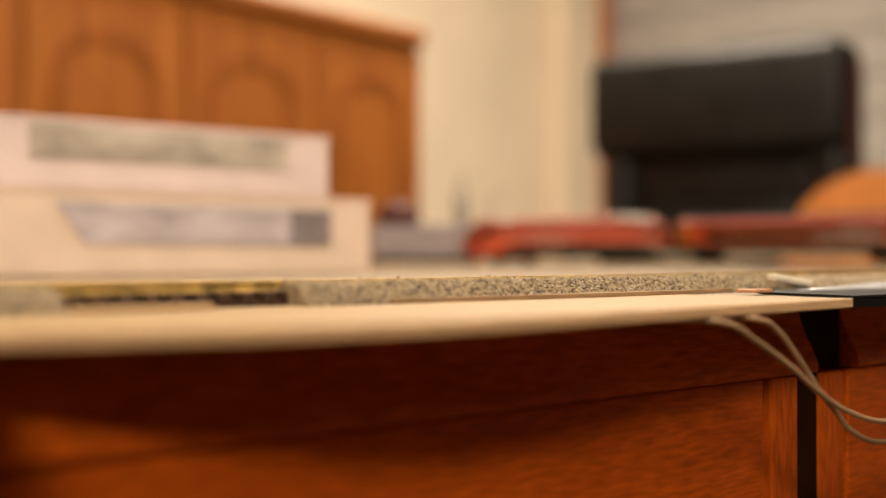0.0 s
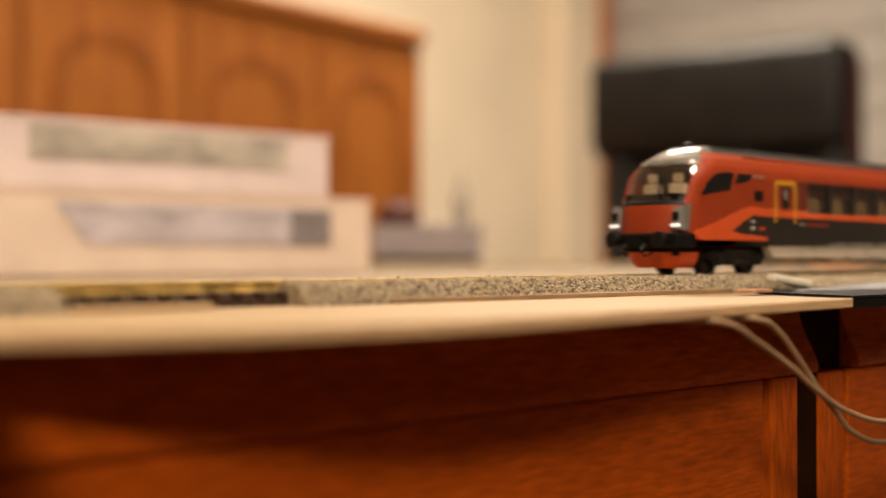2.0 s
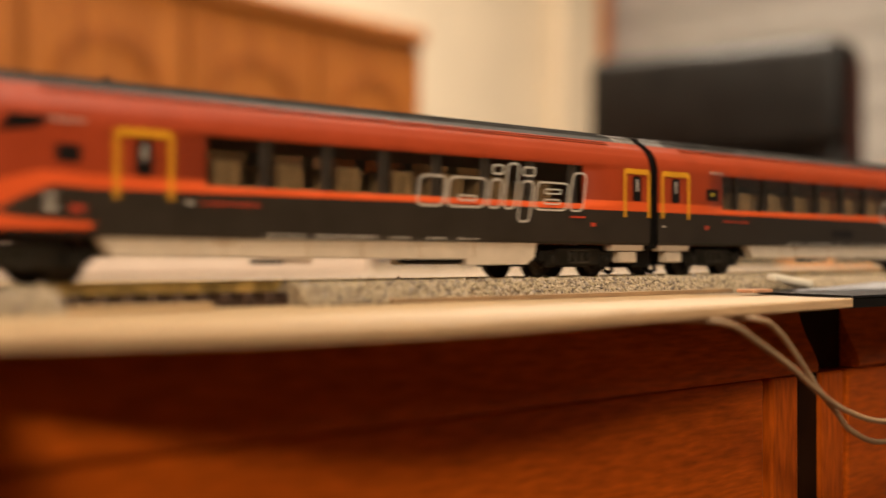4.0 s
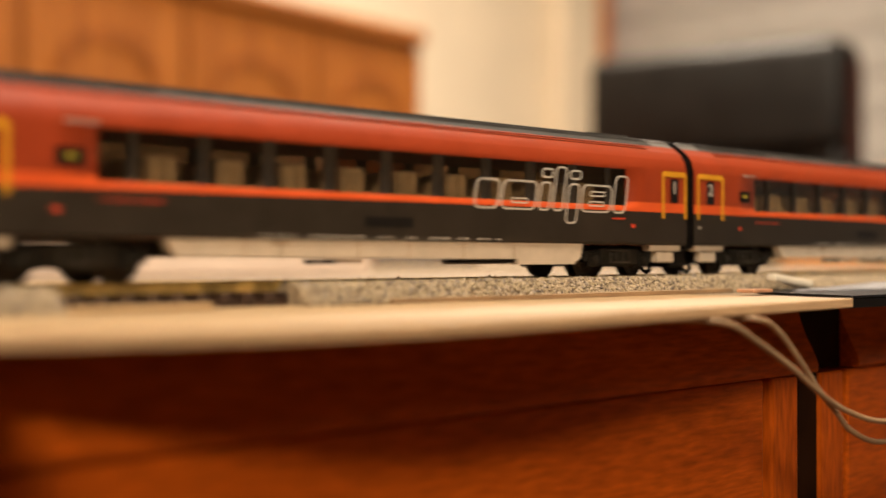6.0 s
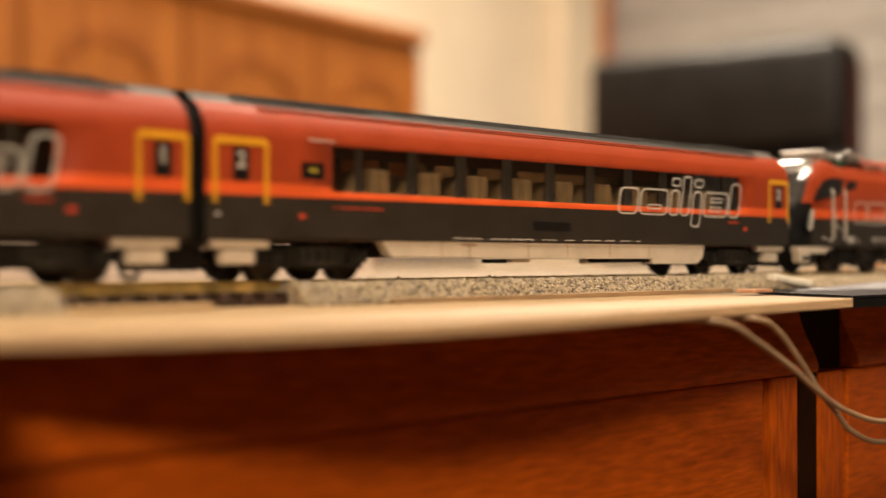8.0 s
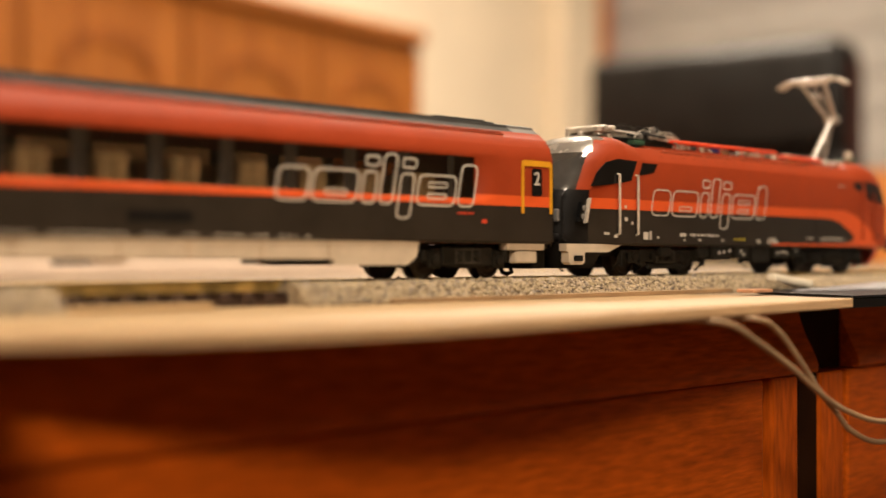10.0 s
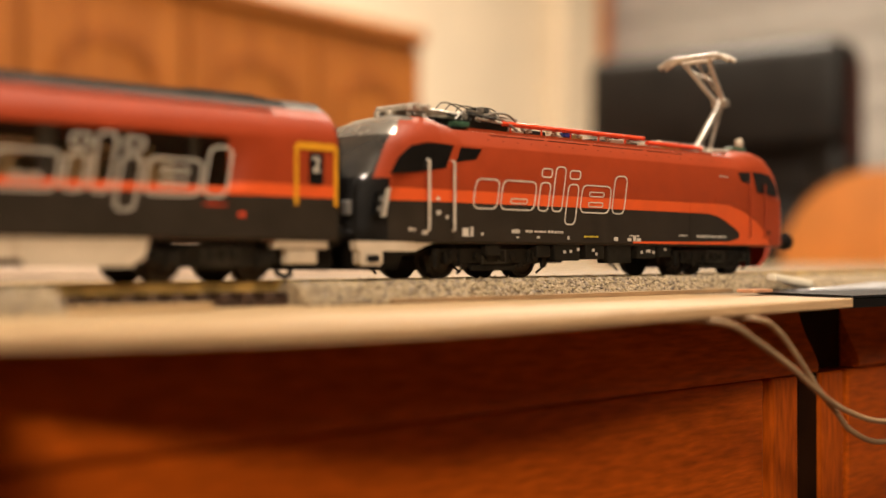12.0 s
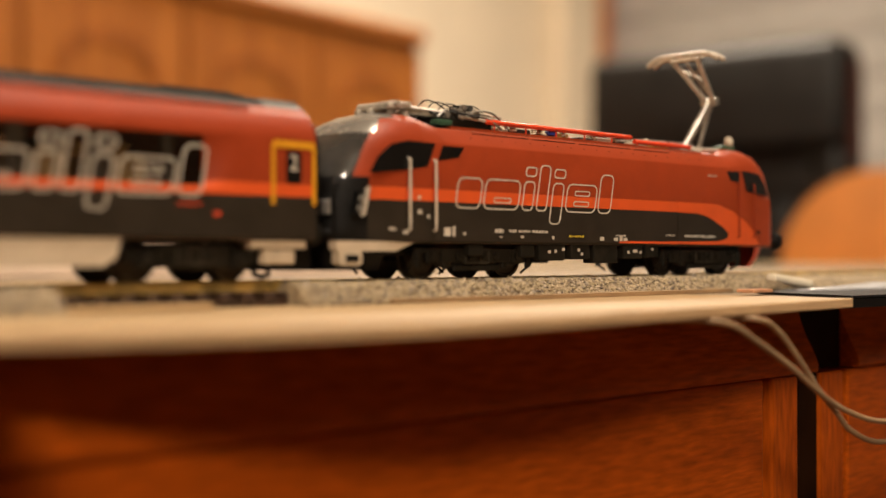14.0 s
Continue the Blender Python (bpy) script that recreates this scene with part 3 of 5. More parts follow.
def rounded(x0, x1, z0, z1, r, lean=0.0, zref=0.0):
    out = []
    for cx, cz, a0 in ((x1 - r, z0 + r, -90), (x1 - r, z1 - r, 0), (x0 + r, z1 - r, 90), (x0 + r, z0 + r, 180)):
        for s in range(4):
            a = radians(a0 + 30 * s)
            x, z = cx + r * math.cos(a), cz + r * math.sin(a)
            out.append((x + lean * (z - zref), z))
    return out


def emblem(car, x0, x1, z0, h, y, shift, width):
    """The maker's mark as plain leaning outlines."""
    u = (x1 - x0) / 100.0
    side = -1 if y < 0 else 1
    shapes = [(0, 14, 0, 1.0), (16, 37, 0, 1.0), (39.5, 46, 0, 1.0), (39.5, 46, 1.2, 1.5), (48.5, 55, 0, 1.6), (58, 65, -0.45, 1.0), (58, 65, 1.2, 1.5), (67.5, 88, 0, 1.0), (90, 99, 0, 1.42)]
    inner = [(22, 32, 0.22, 0.38), (73, 83, 0.22, 0.38), (73, 83, 0.6, 0.76)]
    bm = bmesh.new()
    for k, (a, b, lo, hi) in enumerate(shapes + inner):
        w = width if k < len(shapes) else width * 0.8
        r = min(0.24 * h, (b - a) * u * 0.3, (hi - lo) * h * 0.35)
        a, b = (a, b) if side < 0 else (100 - b, 100 - a)
        ribbon(bm, rounded(x0 + a * u - shift, x0 + b * u - shift, z0 + lo * h, z0 + hi * h, r, -0.19 * side, z0), w, y - 0.045, y + 0.045)
    part("emblem", bm, PRINT, car, "white outlined emblem")


def bars(car, items, y, shift, material, name="print"):
    """Printed marks; a long line is a row of short dashes of uneven height."""
    bm = bmesh.new()
    rng = random.Random(int(items[0][0] * 10))
    for x0, x1, z0, z1 in items:
        if name != "print" or x1 - x0 < 2.6:
            box(bm, x0 - shift, x1 - shift, y - 0.06, y + 0.02, z0, z1, k=MM)
            continue
        x = x0
        while x < x1 - 0.3:
            w = min(rng.uniform(0.45, 1.3), x1 - x)
            box(bm, x - shift, x + w - shift, y - 0.06, y + 0.02, z0 + rng.choice((0, 0, 0.12)), z1 - rng.choice((0, 0, 0.15)), k=MM)
            x += w + rng.uniform(0.2, 0.42)
    ob = part(name, bm, material, car)
    if len(items) > 1:
        tagged(ob, kind="stuff")


def numeral(car, text, x, z, size, y):
    cu = bpy.data.curves.new("numeral", "FONT")
    cu.body, cu.size, cu.extrude, cu.align_x = text, size * MM, 0.04 * MM, "CENTER"
    cu.offset = 0.00006
    tmp = bpy.data.objects.new("numeral", cu)
    scene.collection.objects.link(tmp)
    me = bpy.data.meshes.new_from_object(tmp.evaluated_get(bpy.context.evaluated_depsgraph_get()))
    bpy.data.objects.remove(tmp)
    me.materials.clear()
    me.materials.append(PRINT)
    ob = new("numeral", me)
    ob.parent = car
    ob.matrix_basis = pose(x * MM, y * MM, z * MM, 90)


def side_door(car, x0, x1, shift, number):
    for s in (-1, 1):
        y = 16.2 * s
        bm = bmesh.new()
        a, b = x0 - shift, x1 - shift
        ya, yb = min(y, y + 0.22 * s), max(y, y + 0.22 * s)
        w = 1.1
        prism(bm, [(a, 18.9), (a, 33.6), (a + 1.0, 34.6), (b - 1.0, 34.6), (b, 33.6), (b, 18.9), (b - w, 18.9), (b - w, 32.9), (a + w, 32.9), (a + w, 18.9)], ya, yb, MM)
        frame_ob = part("door_frame", bm, YELLOW, car, "yellow door surround")
        c = (a + b) / 2
        bm = bmesh.new()
        prism(bm, rounded(c - 2.3, c + 2.3, 24.2, 32.2, 0.9), min(y - 0.05 * s, y + 0.12 * s), max(y - 0.05 * s, y + 0.12 * s), MM)
        part("door_window", bm, BLACKGLASS, car, "dark door window")
    numeral(car, number, c, 27.4, 5.6, -16.37)


PANES = [(40.5, 48.3), (50.6, 66.6)] + [(70.0 + 19.15 * i, 85.2 + 19.15 * i) for i in range(7)] + [(204.2, 218.4), (220.6, 229.2)]


def windows(car, panes, shift):
    for a, b in panes:
        for s in (-1, 1):
            bm = bmesh.new()
            y = 15.55 * s
            box(bm, a - 0.5 - shift, b + 0.5 - shift, min(y, y + 0.25 * s), max(y, y + 0.25 * s), 22.2, 34.6, k=MM)
            ob = part("window", bm, GLASS, car)
            ob.visible_shadow = False


def seats(car, x0, x1, shift):
    """Facing pairs of seats, one bay to each window."""
    bm = bmesh.new()
    x = x0
    while x < x1:
        for y0 in (-14.6, -8.0, 2.4, 9.0):
            box(bm, x - 3.6 - shift, x - 0.3 - shift, y0, y0 + 5.6, 19.5, 29.2, bevel=0.7, segs=1, k=MM)
            box(bm, x + 0.3 - shift, x + 3.6 - shift, y0, y0 + 5.6, 19.5, 29.2, bevel=0.7, segs=1, k=MM)
            for e in (-1, 1):
                a, b = sorted((x + e * 4.1, x + e * 8.2))
                box(bm, a - shift, b - shift, y0, y0 + 5.6, 19.5, 23.0, bevel=0.5, segs=1, k=MM)
        x += 19.15
    part("seating", bm, SEAT, car, "rows of beige moulded seats")
    part("cabin_floor", box(bmesh.new(), x0 - 10 - shift, x1 + 6 - shift, -15.2, 15.2, 18.2, 19.4, k=MM), DARK, car)


def underfloor(car, shift, x0, x1):
    """Pale equipment panels between the bogies with dark boxes and trays under them."""
    a, b = x0 - shift, x1 - shift
    for s in (-1, 1):
        ya, yb = (12.4, 15.6) if s > 0 else (-15.6, -12.4)
        bm = bmesh.new()
        prism(bm, [(a, 10.4), (a + 3.5, 6.0), (a + 92, 5.6), (b - 30, 5.6), (b - 30, 3.9), (b - 4.5, 3.9), (b - 1, 6.0), (b, 10.4)], ya, yb, MM)
        part("equipment_panel", bm, PALE, car, "pale cream underfloor panel")
        yq = -15.6 if s < 0 else 15.6
        bm = bmesh.new()
        for u in (22, 33, 58, 76, 97, 118):
            box(bm, a + u, a + u + 0.35, yq - 0.06, yq + 0.06, 5.9, 10.2, k=MM)
        box(bm, a + 30, a + 36, yq - 0.08, yq + 0.08, 9.2, 9.7, k=MM)
        tagged(part("panel_seams", bm, WIRE, car), kind="stuff")
    for it, m in (((a + 46, a + 53, -12, -8, 4.3, 5.5), BLACK), ((a + 54, a + 62, -13, -8, 4.5, 5.5), PALE), ((a + 98, a + 120, -14.4, -6, 4.4, 5.5), BLACK)):
        part("tray", boxes([it], MM, 0.2), m, car)
    part("duct", boxes([(a + 2, b - 2, -9, 9, 6.2, 10.2)], MM), UNDER, car)


def end_equipment(car, shift, x, d):
    """Pale step boxes, the black gangway bellows and the coupling at a vehicle's end; d is +1 towards the vehicle's middle."""
    for s in (-1, 1):
        ya, yb = (11.8, 15.4) if s > 0 else (-15.4, -11.8)
        X = lambda u: x + d * u - shift
        bm = bmesh.new()
        box(bm, min(X(4.4), X(21)), max(X(4.4), X(21)), ya, yb, 8.1, 10.7, bevel=0.3, k=MM)
        box(bm, min(X(7.6), X(17.0)), max(X(7.6), X(17.0)), ya + 0.3, yb - 0.3, 4.3, 7.9, bevel=0.5, k=MM)
        part("step_box", bm, PALE, car, "pale cream step box")
    a, b = sorted((x - shift, x + d * 4 - shift))
    bm = bmesh.new()
    for i in range(4):
        u = a + (b - a) * i / 4
        full = [(-14.2, 9), (-15.0, 12), (-15.0, 34), (-13.6, 39), (-9, 43), (0, 44.8)]
        ring = full + [(-y, z) for y, z in full[-2::-1]]
        g = 1.0 if i % 2 else 0.955
        v0 = [bm.verts.new((u * MM, y * g * MM, (27 + (z - 27) * g) * MM)) for y, z in ring]
        v1 = [bm.verts.new(((u + (b - a) / 4 * 0.98) * MM, y * g * MM, (27 + (z - 27) * g) * MM)) for y, z in ring]
        n = len(ring)
        bm.faces.new(v0)
        bm.faces.new(v1[::-1])
        for q in range(n):
            bm.faces.new((v0[q], v1[q], v1[(q + 1) % n], v0[(q + 1) % n]))
    part("gangway", bm, BLACK, car, "black folded gangway bellows")
    bm = bmesh.new()
    box(bm, a - 1.2, b + 1.2, -11, 11, 2.6, 12.6, bevel=1.0, k=MM)
    box(bm, a - 0.4, b + 0.4, -13.6, 13.6, 8.6, 14.5, bevel=0.8, k=MM)
    box(bm, min(X(2), X(16)), max(X(2), X(16)), -1.8, 1.8, 5.4, 7.2, k=MM)
    tube(bm, [(X(9), -3, 5), (X(9), -5.5, 3.6), (X(9.5), -6.5, 1.6), (X(11.5), -6.5, 1.0), (X(13.5), -6.5, 1.6), (X(14), -5.5, 3.8)], 0.7, 8, MM)
    part("coupling", bm, BLACK, car, "black close coupling with a hanging hose loop")


def roof_grooves(car, a, b):
    """Two fine longitudinal seams on each shoulder of the roof."""
    for s in (-1, 1):
        for y, z in ((12.55, 41.95), (11.6, 42.7)):
            part("roof_seam", box(bmesh.new(), a, b, y * s - 0.13, y * s + 0.13, z - 0.10, z + 0.10, k=MM), DARKSEAM, car)


DARKSEAM = mat("shaded_red_paint", (0.10, 0.012, 0.003), 0.6, vary=0.1, scale=200)


def coach(number, label):
    L = PITCHLEN
    h = L / 2
    car = thing("passenger_coach", label, "model train", group="coaches of the model train")
    xs = sorted({2.2, 3.2, 29, 40.5, 229.2, 240, L - 3.2, L - 2.2, *[v for p in PANES for v in p]})
    pane = lambda x: any(a < x < b for a, b in PANES)

    def paint(x, y, z):
        band = 40.5 < x < 229.2
        if z < 20.9:
            return 1
        if z < 22.6:
            return 2
        if z < 24.0:
            return (None if pane(x) else 1) if band else 2
        if z < 34.3:
            return (None if pane(x) else 1) if band else 0
        if z < 43.1:
            return 0
        return 4 if (x < 14 or x > L - 14) else 3
    xs = sorted({*xs, 14, L - 14})
    bm = bmesh.new()
    rings = shell(bm, xs, SIDE, paint, shift=h)
    for r in (rings[0], rings[-1]):
        f = bm.faces.new(r)
        f.material_index = 5
    body = part("body", bm, [RED, DARK, ORANGE, ROOF, ROOF_LIGHT, BLACK], car, smooth=True)
    thicken(body, 0.5)
    part("roof_ribs", boxes([(18 - h, L - 18 - h, y - 0.3, y + 0.3, z, z + 0.5) for y, z in ((-6.6, 45.6), (-3.2, 46.1), (3.2, 46.1), (6.6, 45.6))] + [(20 - h, 60 - h, -9.2, -8.9, 44.4, 44.9), (L - 40 - h, L - 20 - h, -5, 5, 46.2, 46.8)], MM, 0.1), ROOF, car)
    roof_grooves(car, 20 - h, L - 20 - h)
    windows(car, PANES, h)
    seats(car, 58.5, 218, h)
    side_door(car, 4.2, 20.3, h, number)
    side_door(car, L - 16.2, L - 2.4, h, number)
    underfloor(car, h, 58, 208)
    end_equipment(car, h, 0.3, 1)
    end_equipment(car, h, L - 0.3, -1)
    emblem(car, 158.5, 229, 20.2, 8.2, -16.27, h, 0.52)
    emblem(car, 41, 111.5, 20.2, 8.2, 16.27, h, 0.52)
    bars(car, [(30.6, 37.7, 25.6, 29.6)], -16.25, h, BLACK, "display")
    bars(car, [(33, 35.6, 27.2, 28.2)], -16.32, h, YPRINT)
    bars(car, [(40.5, 58, 18.3, 18.8), (30, 31.8, 15.6, 16.8), (222, 229, 18.0, 18.7), (232, 234, 15.6, 16.8)], -16.25, h, REDPRINT)
    bars(car, [(33, 41, 35.0, 35.6), (84, 96, 11.0, 11.4), (99, 118, 10.95, 11.4), (122, 128, 11.0, 11.4), (132, 137, 11.0, 11.35), (141, 150, 11.0, 11.4), (152, 157, 11.0, 11.45), (160, 166, 11.0, 11.4), (168, 170, 11.0, 11.35), (4.8, 6.2, 15.9, 16.5)], -16.25, h, PRINT)
    bars(car, [(118, 135, 14.0, 16.6)], -16.22, h, BLACK, "vent_grille")
    for x in (37, 228):
        MOVERS.append(bogie(car, x - h, 26, 5.2))
    return car


def control_car():
    L = PITCHLEN + 4
    h = 134.0
    X = lambda u: L + u          # u: millimetres from the rear gap, negative towards the nose
    car = thing("control_car", "red and grey model train driving car with a rounded glazed nose", "model train")
    panes = [(X(-175.6 + 19.3 * i), X(-160.0 + 19.3 * i)) for i in range(7)] + [(X(-40.2), X(-36.8))]
    xb = X(-225)
    xs = sorted({xb, X(-213), X(-205), X(-175.6), X(-36.8), X(-14), X(-3.2), X(-2.2), *[v for p in panes for v in p]})

    def paint(x, y, z):
        band = X(-175.6) < x < X(-36.8)
        if z < 12.0 and x < X(-205):
            return 5
        if z < 24.0 and x < X(-205):
            return 2 if z < 13.5 else 0
        if z < 20.9:
            return 1
        if z < 22.6:
            return 2
        if z < 34.3 and band:
            return None if any(a < x < b for a, b in panes) else 1
        if z < 24.0:
            return 2
        if z < 43.1:
            return 0
        return 4 if x > X(-14) else 3
    rows = sorted({12.0, 14.4, 16, 18, 25.8, 28, 30, 32, 37, 40, 42, 44, 45.05, 45.8, *[z for _, z in SIDE]})
    prof = [(-half_width(SIDE, z), z) for z in rows]
    bm = bmesh.new()
    rings = shell(bm, xs, prof, paint, shift=h)
    f = bm.faces.new(rings[-1])
    f.material_index = 5
    tip = [(14.4, X(-259.2)), (24, X(-258.0)), (26, X(-256.8)), (32, X(-253.4)), (37.5, X(-249.4)), (40.4, X(-246.2)), (43.2, X(-241.6)), (44.7, X(-238)), (46.3, X(-230))]
    levels = [z for z in rows if z > 14]
    root = lambda z: float(np.interp(z, [14, 34, 41, 46.1], [X(-244), X(-241), X(-232), X(-226)]))

    def npaint(q, z):
        if z > 43.2:
            return 4 if abs(q) < 80 else 3
        if z > 38.6 and abs(q) < 52:
            return 4
        if 25.2 < z < 38.6 and abs(q) < 51:
            return None
        if 24.2 < z < 25.2 and abs(q) < 51:
            return 5
        return 0
    nose(bm, SIDE, levels, tip, root, 2.6, npaint, shift=h, steps=40, join=xb)
    bmesh.ops.remove_doubles(bm, verts=bm.verts, dist=0.03 * MM)
    body = part("body", bm, [RED, DARK, ORANGE, ROOF, SILVER, BLACK], car, smooth=True)
    thicken(body, 0.5)
    bm = bmesh.new()
    inner = [(y * 0.965, z) for y, z in SIDE]
    nose(bm, inner, [23.9, 28, 31, 34, 36.4, 38.9], [(z, x + 0.7) for z, x in tip], root, 2.6, lambda q, z: 0 if abs(q) < 60 else None, shift=h, steps=30)
    for f in [f for f in bm.faces if len(f.verts) > 4]:
        bm.faces.remove(f)
    ob = part("windscreen", bm, CABGLASS, car, "curved clear windscreen", smooth=True)
    ob.visible_shadow = False
    part("driver_desk", boxes([(X(-254.5) - h, X(-247) - h, -11, 11, 19, 28.2)], MM, 0.4), BLACK, car)
    for y in (-5.5, 5.5):
        part("driver_seat", boxes([(X(-247) - h, X(-244) - h, y - 3.4, y + 3.4, 19, 32), (X(-246.6) - h, X(-244.6) - h, y - 1.8, y + 1.8, 32.3, 35.6), (X(-250) - h, X(-247) - h, y - 3.4, y + 3.4, 19, 24)], MM, 0.6), SEAT, car, "beige driver's seat")
    part("cab_bulkhead", boxes([(X(-236) - h, X(-234) - h, -12.6, 12.6, 19, 39.5)], MM, 0.4), DARK, car, "dark rear wall of the driver's cab")
    part("side_skirt", boxes([(X(-250) - h, X(-225) - h, -16.15, 16.15, 12.2, 14.35)], MM, 0.2), ORANGE, car, "orange lower side skirt")
    bm = bmesh.new()
    tube(bm, [(X(-256.4) - h, -4.5, 26.5), (X(-253.6) - h, -3.5, 31.5), (X(-252.2) - h, -3.2, 34)], 0.35, 6, MM)
    part("wiper", bm, BLACK, car)
    for s in (-1, 1):
        y = 16.2 * s
        ya, yb = min(y - 0.1 * s, y + 0.1 * s), max(y - 0.1 * s, y + 0.1 * s)
        bm = bmesh.new()
        prism(bm, [(X(-247.5) - h, 27.6), (X(-243.5) - h, 32.3), (X(-238.5) - h, 35.2), (X(-233) - h, 36.0), (X(-226.9) - h, 36), (X(-229.5) - h, 29.8)], ya, yb, MM)
        part("cab_window", bm, BLACKGLASS, car, "black cab side window")
        bm = bmesh.new()
        prism(bm, [(X(-226.5) - h, 32.2), (X(-224) - h, 36), (X(-214) - h, 35.8), (X(-218) - h, 33.2)], ya, yb, MM)
        part("cab_window", bm, BLACKGLASS, car, "black cab side window")
        bm = bmesh.new()
        prism(bm, [(X(-252) - h, 14.0), (X(-250) - h, 15.4), (X(-238) - h, 18.4), (X(-224) - h, 22.6), (X(-217) - h, 24.4), (X(-204.8) - h, 24.0), (X(-204.8) - h, 20.9), (X(-214) - h, 21.4), (X(-221) - h, 18.8), (X(-228) - h, 15.3), (X(-222) - h, 14.4), (X(-204) - h, 13.6), (X(-206) - h, 12.4), (X(-246) - h, 12.0)], ya, yb, MM)
        part("stripe", bm, ORANGE, car, "bright orange sweeping stripe")
        bm = bmesh.new()
        prism(bm, [(X(-228) - h, 15.4), (X(-221) - h, 18.9), (X(-214) - h, 21.3), (X(-204.5) - h, 20.9), (X(-204.5) - h, 13.3), (X(-222) - h, 14.3)], ya, yb, MM)
        part("grey_field", bm, DARK, car)
        # lamp cluster on the rounded corner
        bm = bmesh.new()
        prism(bm, [(X(-258.4) - h, 15.4), (X(-257.0) - h, 23.4), (X(-250.6) - h, 23.8), (X(-251.6) - h, 15.4)], min(11.2 * s, 14.6 * s), max(11.2 * s, 14.6 * s), MM)
        bmesh.ops.bevel(bm, geom=list(bm.edges), offset=0.5 * MM, segments=2, affect="EDGES")
        lens = part("headlight", bm, LENS, car, "clear headlight cluster", smooth=True)
        part("reflector", box(bmesh.new(), X(-258.55) - h, X(-257.2) - h, min(11.7 * s, 14.1 * s), max(11.7 * s, 14.1 * s), 18.6, 21.6, bevel=0.4, k=MM), BLACKGLASS, lens, "dark lamp reflector")
        for dy in (12.1, 13.8):
            q = bmesh.new()
            lathe(q, [(0.6, X(-258.75) - h), (0.6, X(-257.2) - h)], 12, MM, "x", (0, dy * s, 17.0))
            part("lamp", q, GLOW, lens, "small white lamp")
        bm = bmesh.new()
        prism(bm, [(X(-257.2) - h, 15.2), (X(-255.8) - h, 24.2), (X(-252.4) - h, 24.4), (X(-253.6) - h, 15.2)], min(14.65 * s, 15.5 * s), max(14.65 * s, 15.5 * s), MM)
        part("lamp_trim", bm, SILVER, car, "silver lamp surround")
        bm = bmesh.new()
        lathe(bm, [(1.3, X(-252) - h), (1.3, X(-259.5) - h), (2.4, X(-261.5) - h), (2.7, X(-264.0) - h), (1.9, X(-264.6) - h)], 20, MM, "x", (0, 10 * s, 12.2))
        part("buffer", bm, BLACK, car, "black round buffer", smooth=True)
    part("plough_bracket", box(bmesh.new(), X(-255) - h, X(-245) - h, -11, 11, 6.6, 10.5, bevel=0.5, k=MM), BLACK, car)
    part("buffer_beam", box(bmesh.new(), X(-260.5) - h, X(-249.0) - h, -15.6, 15.6, 9.4, 14.4, bevel=1.0, k=MM), BLACK, car)
    bm = bmesh.new()
    nose(bm, [(-9.5, 2.2), (-11.5, 4.5), (-12.4, 7.8)], [2.2, 4.5, 7.8], [(2.2, X(-254.5)), (7.8, X(-257.5))], X(-243.5), 3.2, lambda q, z: 0, shift=h, steps=20)
    part("snow_plough", bm, ORANGE, car, "bright orange snow plough", smooth=True)
    bm = bmesh.new()
    tube(bm, [(X(-262) - h, -3, 10.5), (X(-265) - h, -3.5, 8), (X(-263) - h, -4, 6.4), (X(-259.5) - h, -4, 7.5)], 0.5, 8, MM)
    tube(bm, [(X(-262) - h, 5, 10.5), (X(-265) - h, 5.5, 8), (X(-263) - h, 6, 6.6), (X(-259.5) - h, 6, 7.5)], 0.5, 8, MM)
    box(bm, X(-264) - h, X(-258) - h, -1.2, 1.2, 9.5, 12.4, k=MM)
    part("coupling_hook", bm, BLACK, car)
    part("roof_ribs", boxes([(X(-225) - h, X(-18) - h, y - 0.3, y + 0.3, z, z + 0.5) for y, z in ((-6.6, 45.6), (-3.2, 46.1), (3.2, 46.1), (6.6, 45.6))], MM, 0.1), ROOF, car)
    bm = bmesh.new()
    lathe(bm, [(2.6, 46.0), (2.2, 47.2), (0.5, 47.6)], 16, MM, "z", (X(-232) - h, 0, 0))
    part("roof_aerial", bm, BLACK, car, smooth=True)
    bm = bmesh.new()
    lathe(bm, [(1.2, 46.0), (1.0, 47.8), (0.3, 48)], 12, MM, "z", (X(-192) - h, 0, 0))
    part("roof_aerial", bm, BLACK, car, smooth=True)
    roof_grooves(car, X(-215) - h, X(-20) - h)
    windows(car, panes, h)
    seats(car, X(-167.8), X(-46), h)
    side_door(car, X(-199.5), X(-184.5), h, "1")
    side_door(car, X(-16.2), X(-2.4), h, "1")
    underfloor(car, h, X(-203), X(-58))
    end_equipment(car, h, L - 0.3, -1)
    emblem(car, X(-108), X(-36.5), 20.2, 8.2, -16.27, h, 0.52)
    emblem(car, X(-108), X(-36.5), 20.2, 8.2, 16.27, h, 0.52)
    bars(car, [(X(-213.6), X(-207.6), 26.4, 30.2)], -16.25, h, BLACK, "display")
    bars(car, [(X(-177), X(-160), 18.2, 18.8), (X(-210), X(-206.5), 15.6, 17.2), (X(-43), X(-36), 18.0, 18.7), (X(-33), X(-31), 15.6, 16.8)], -16.33, h, REDPRINT)
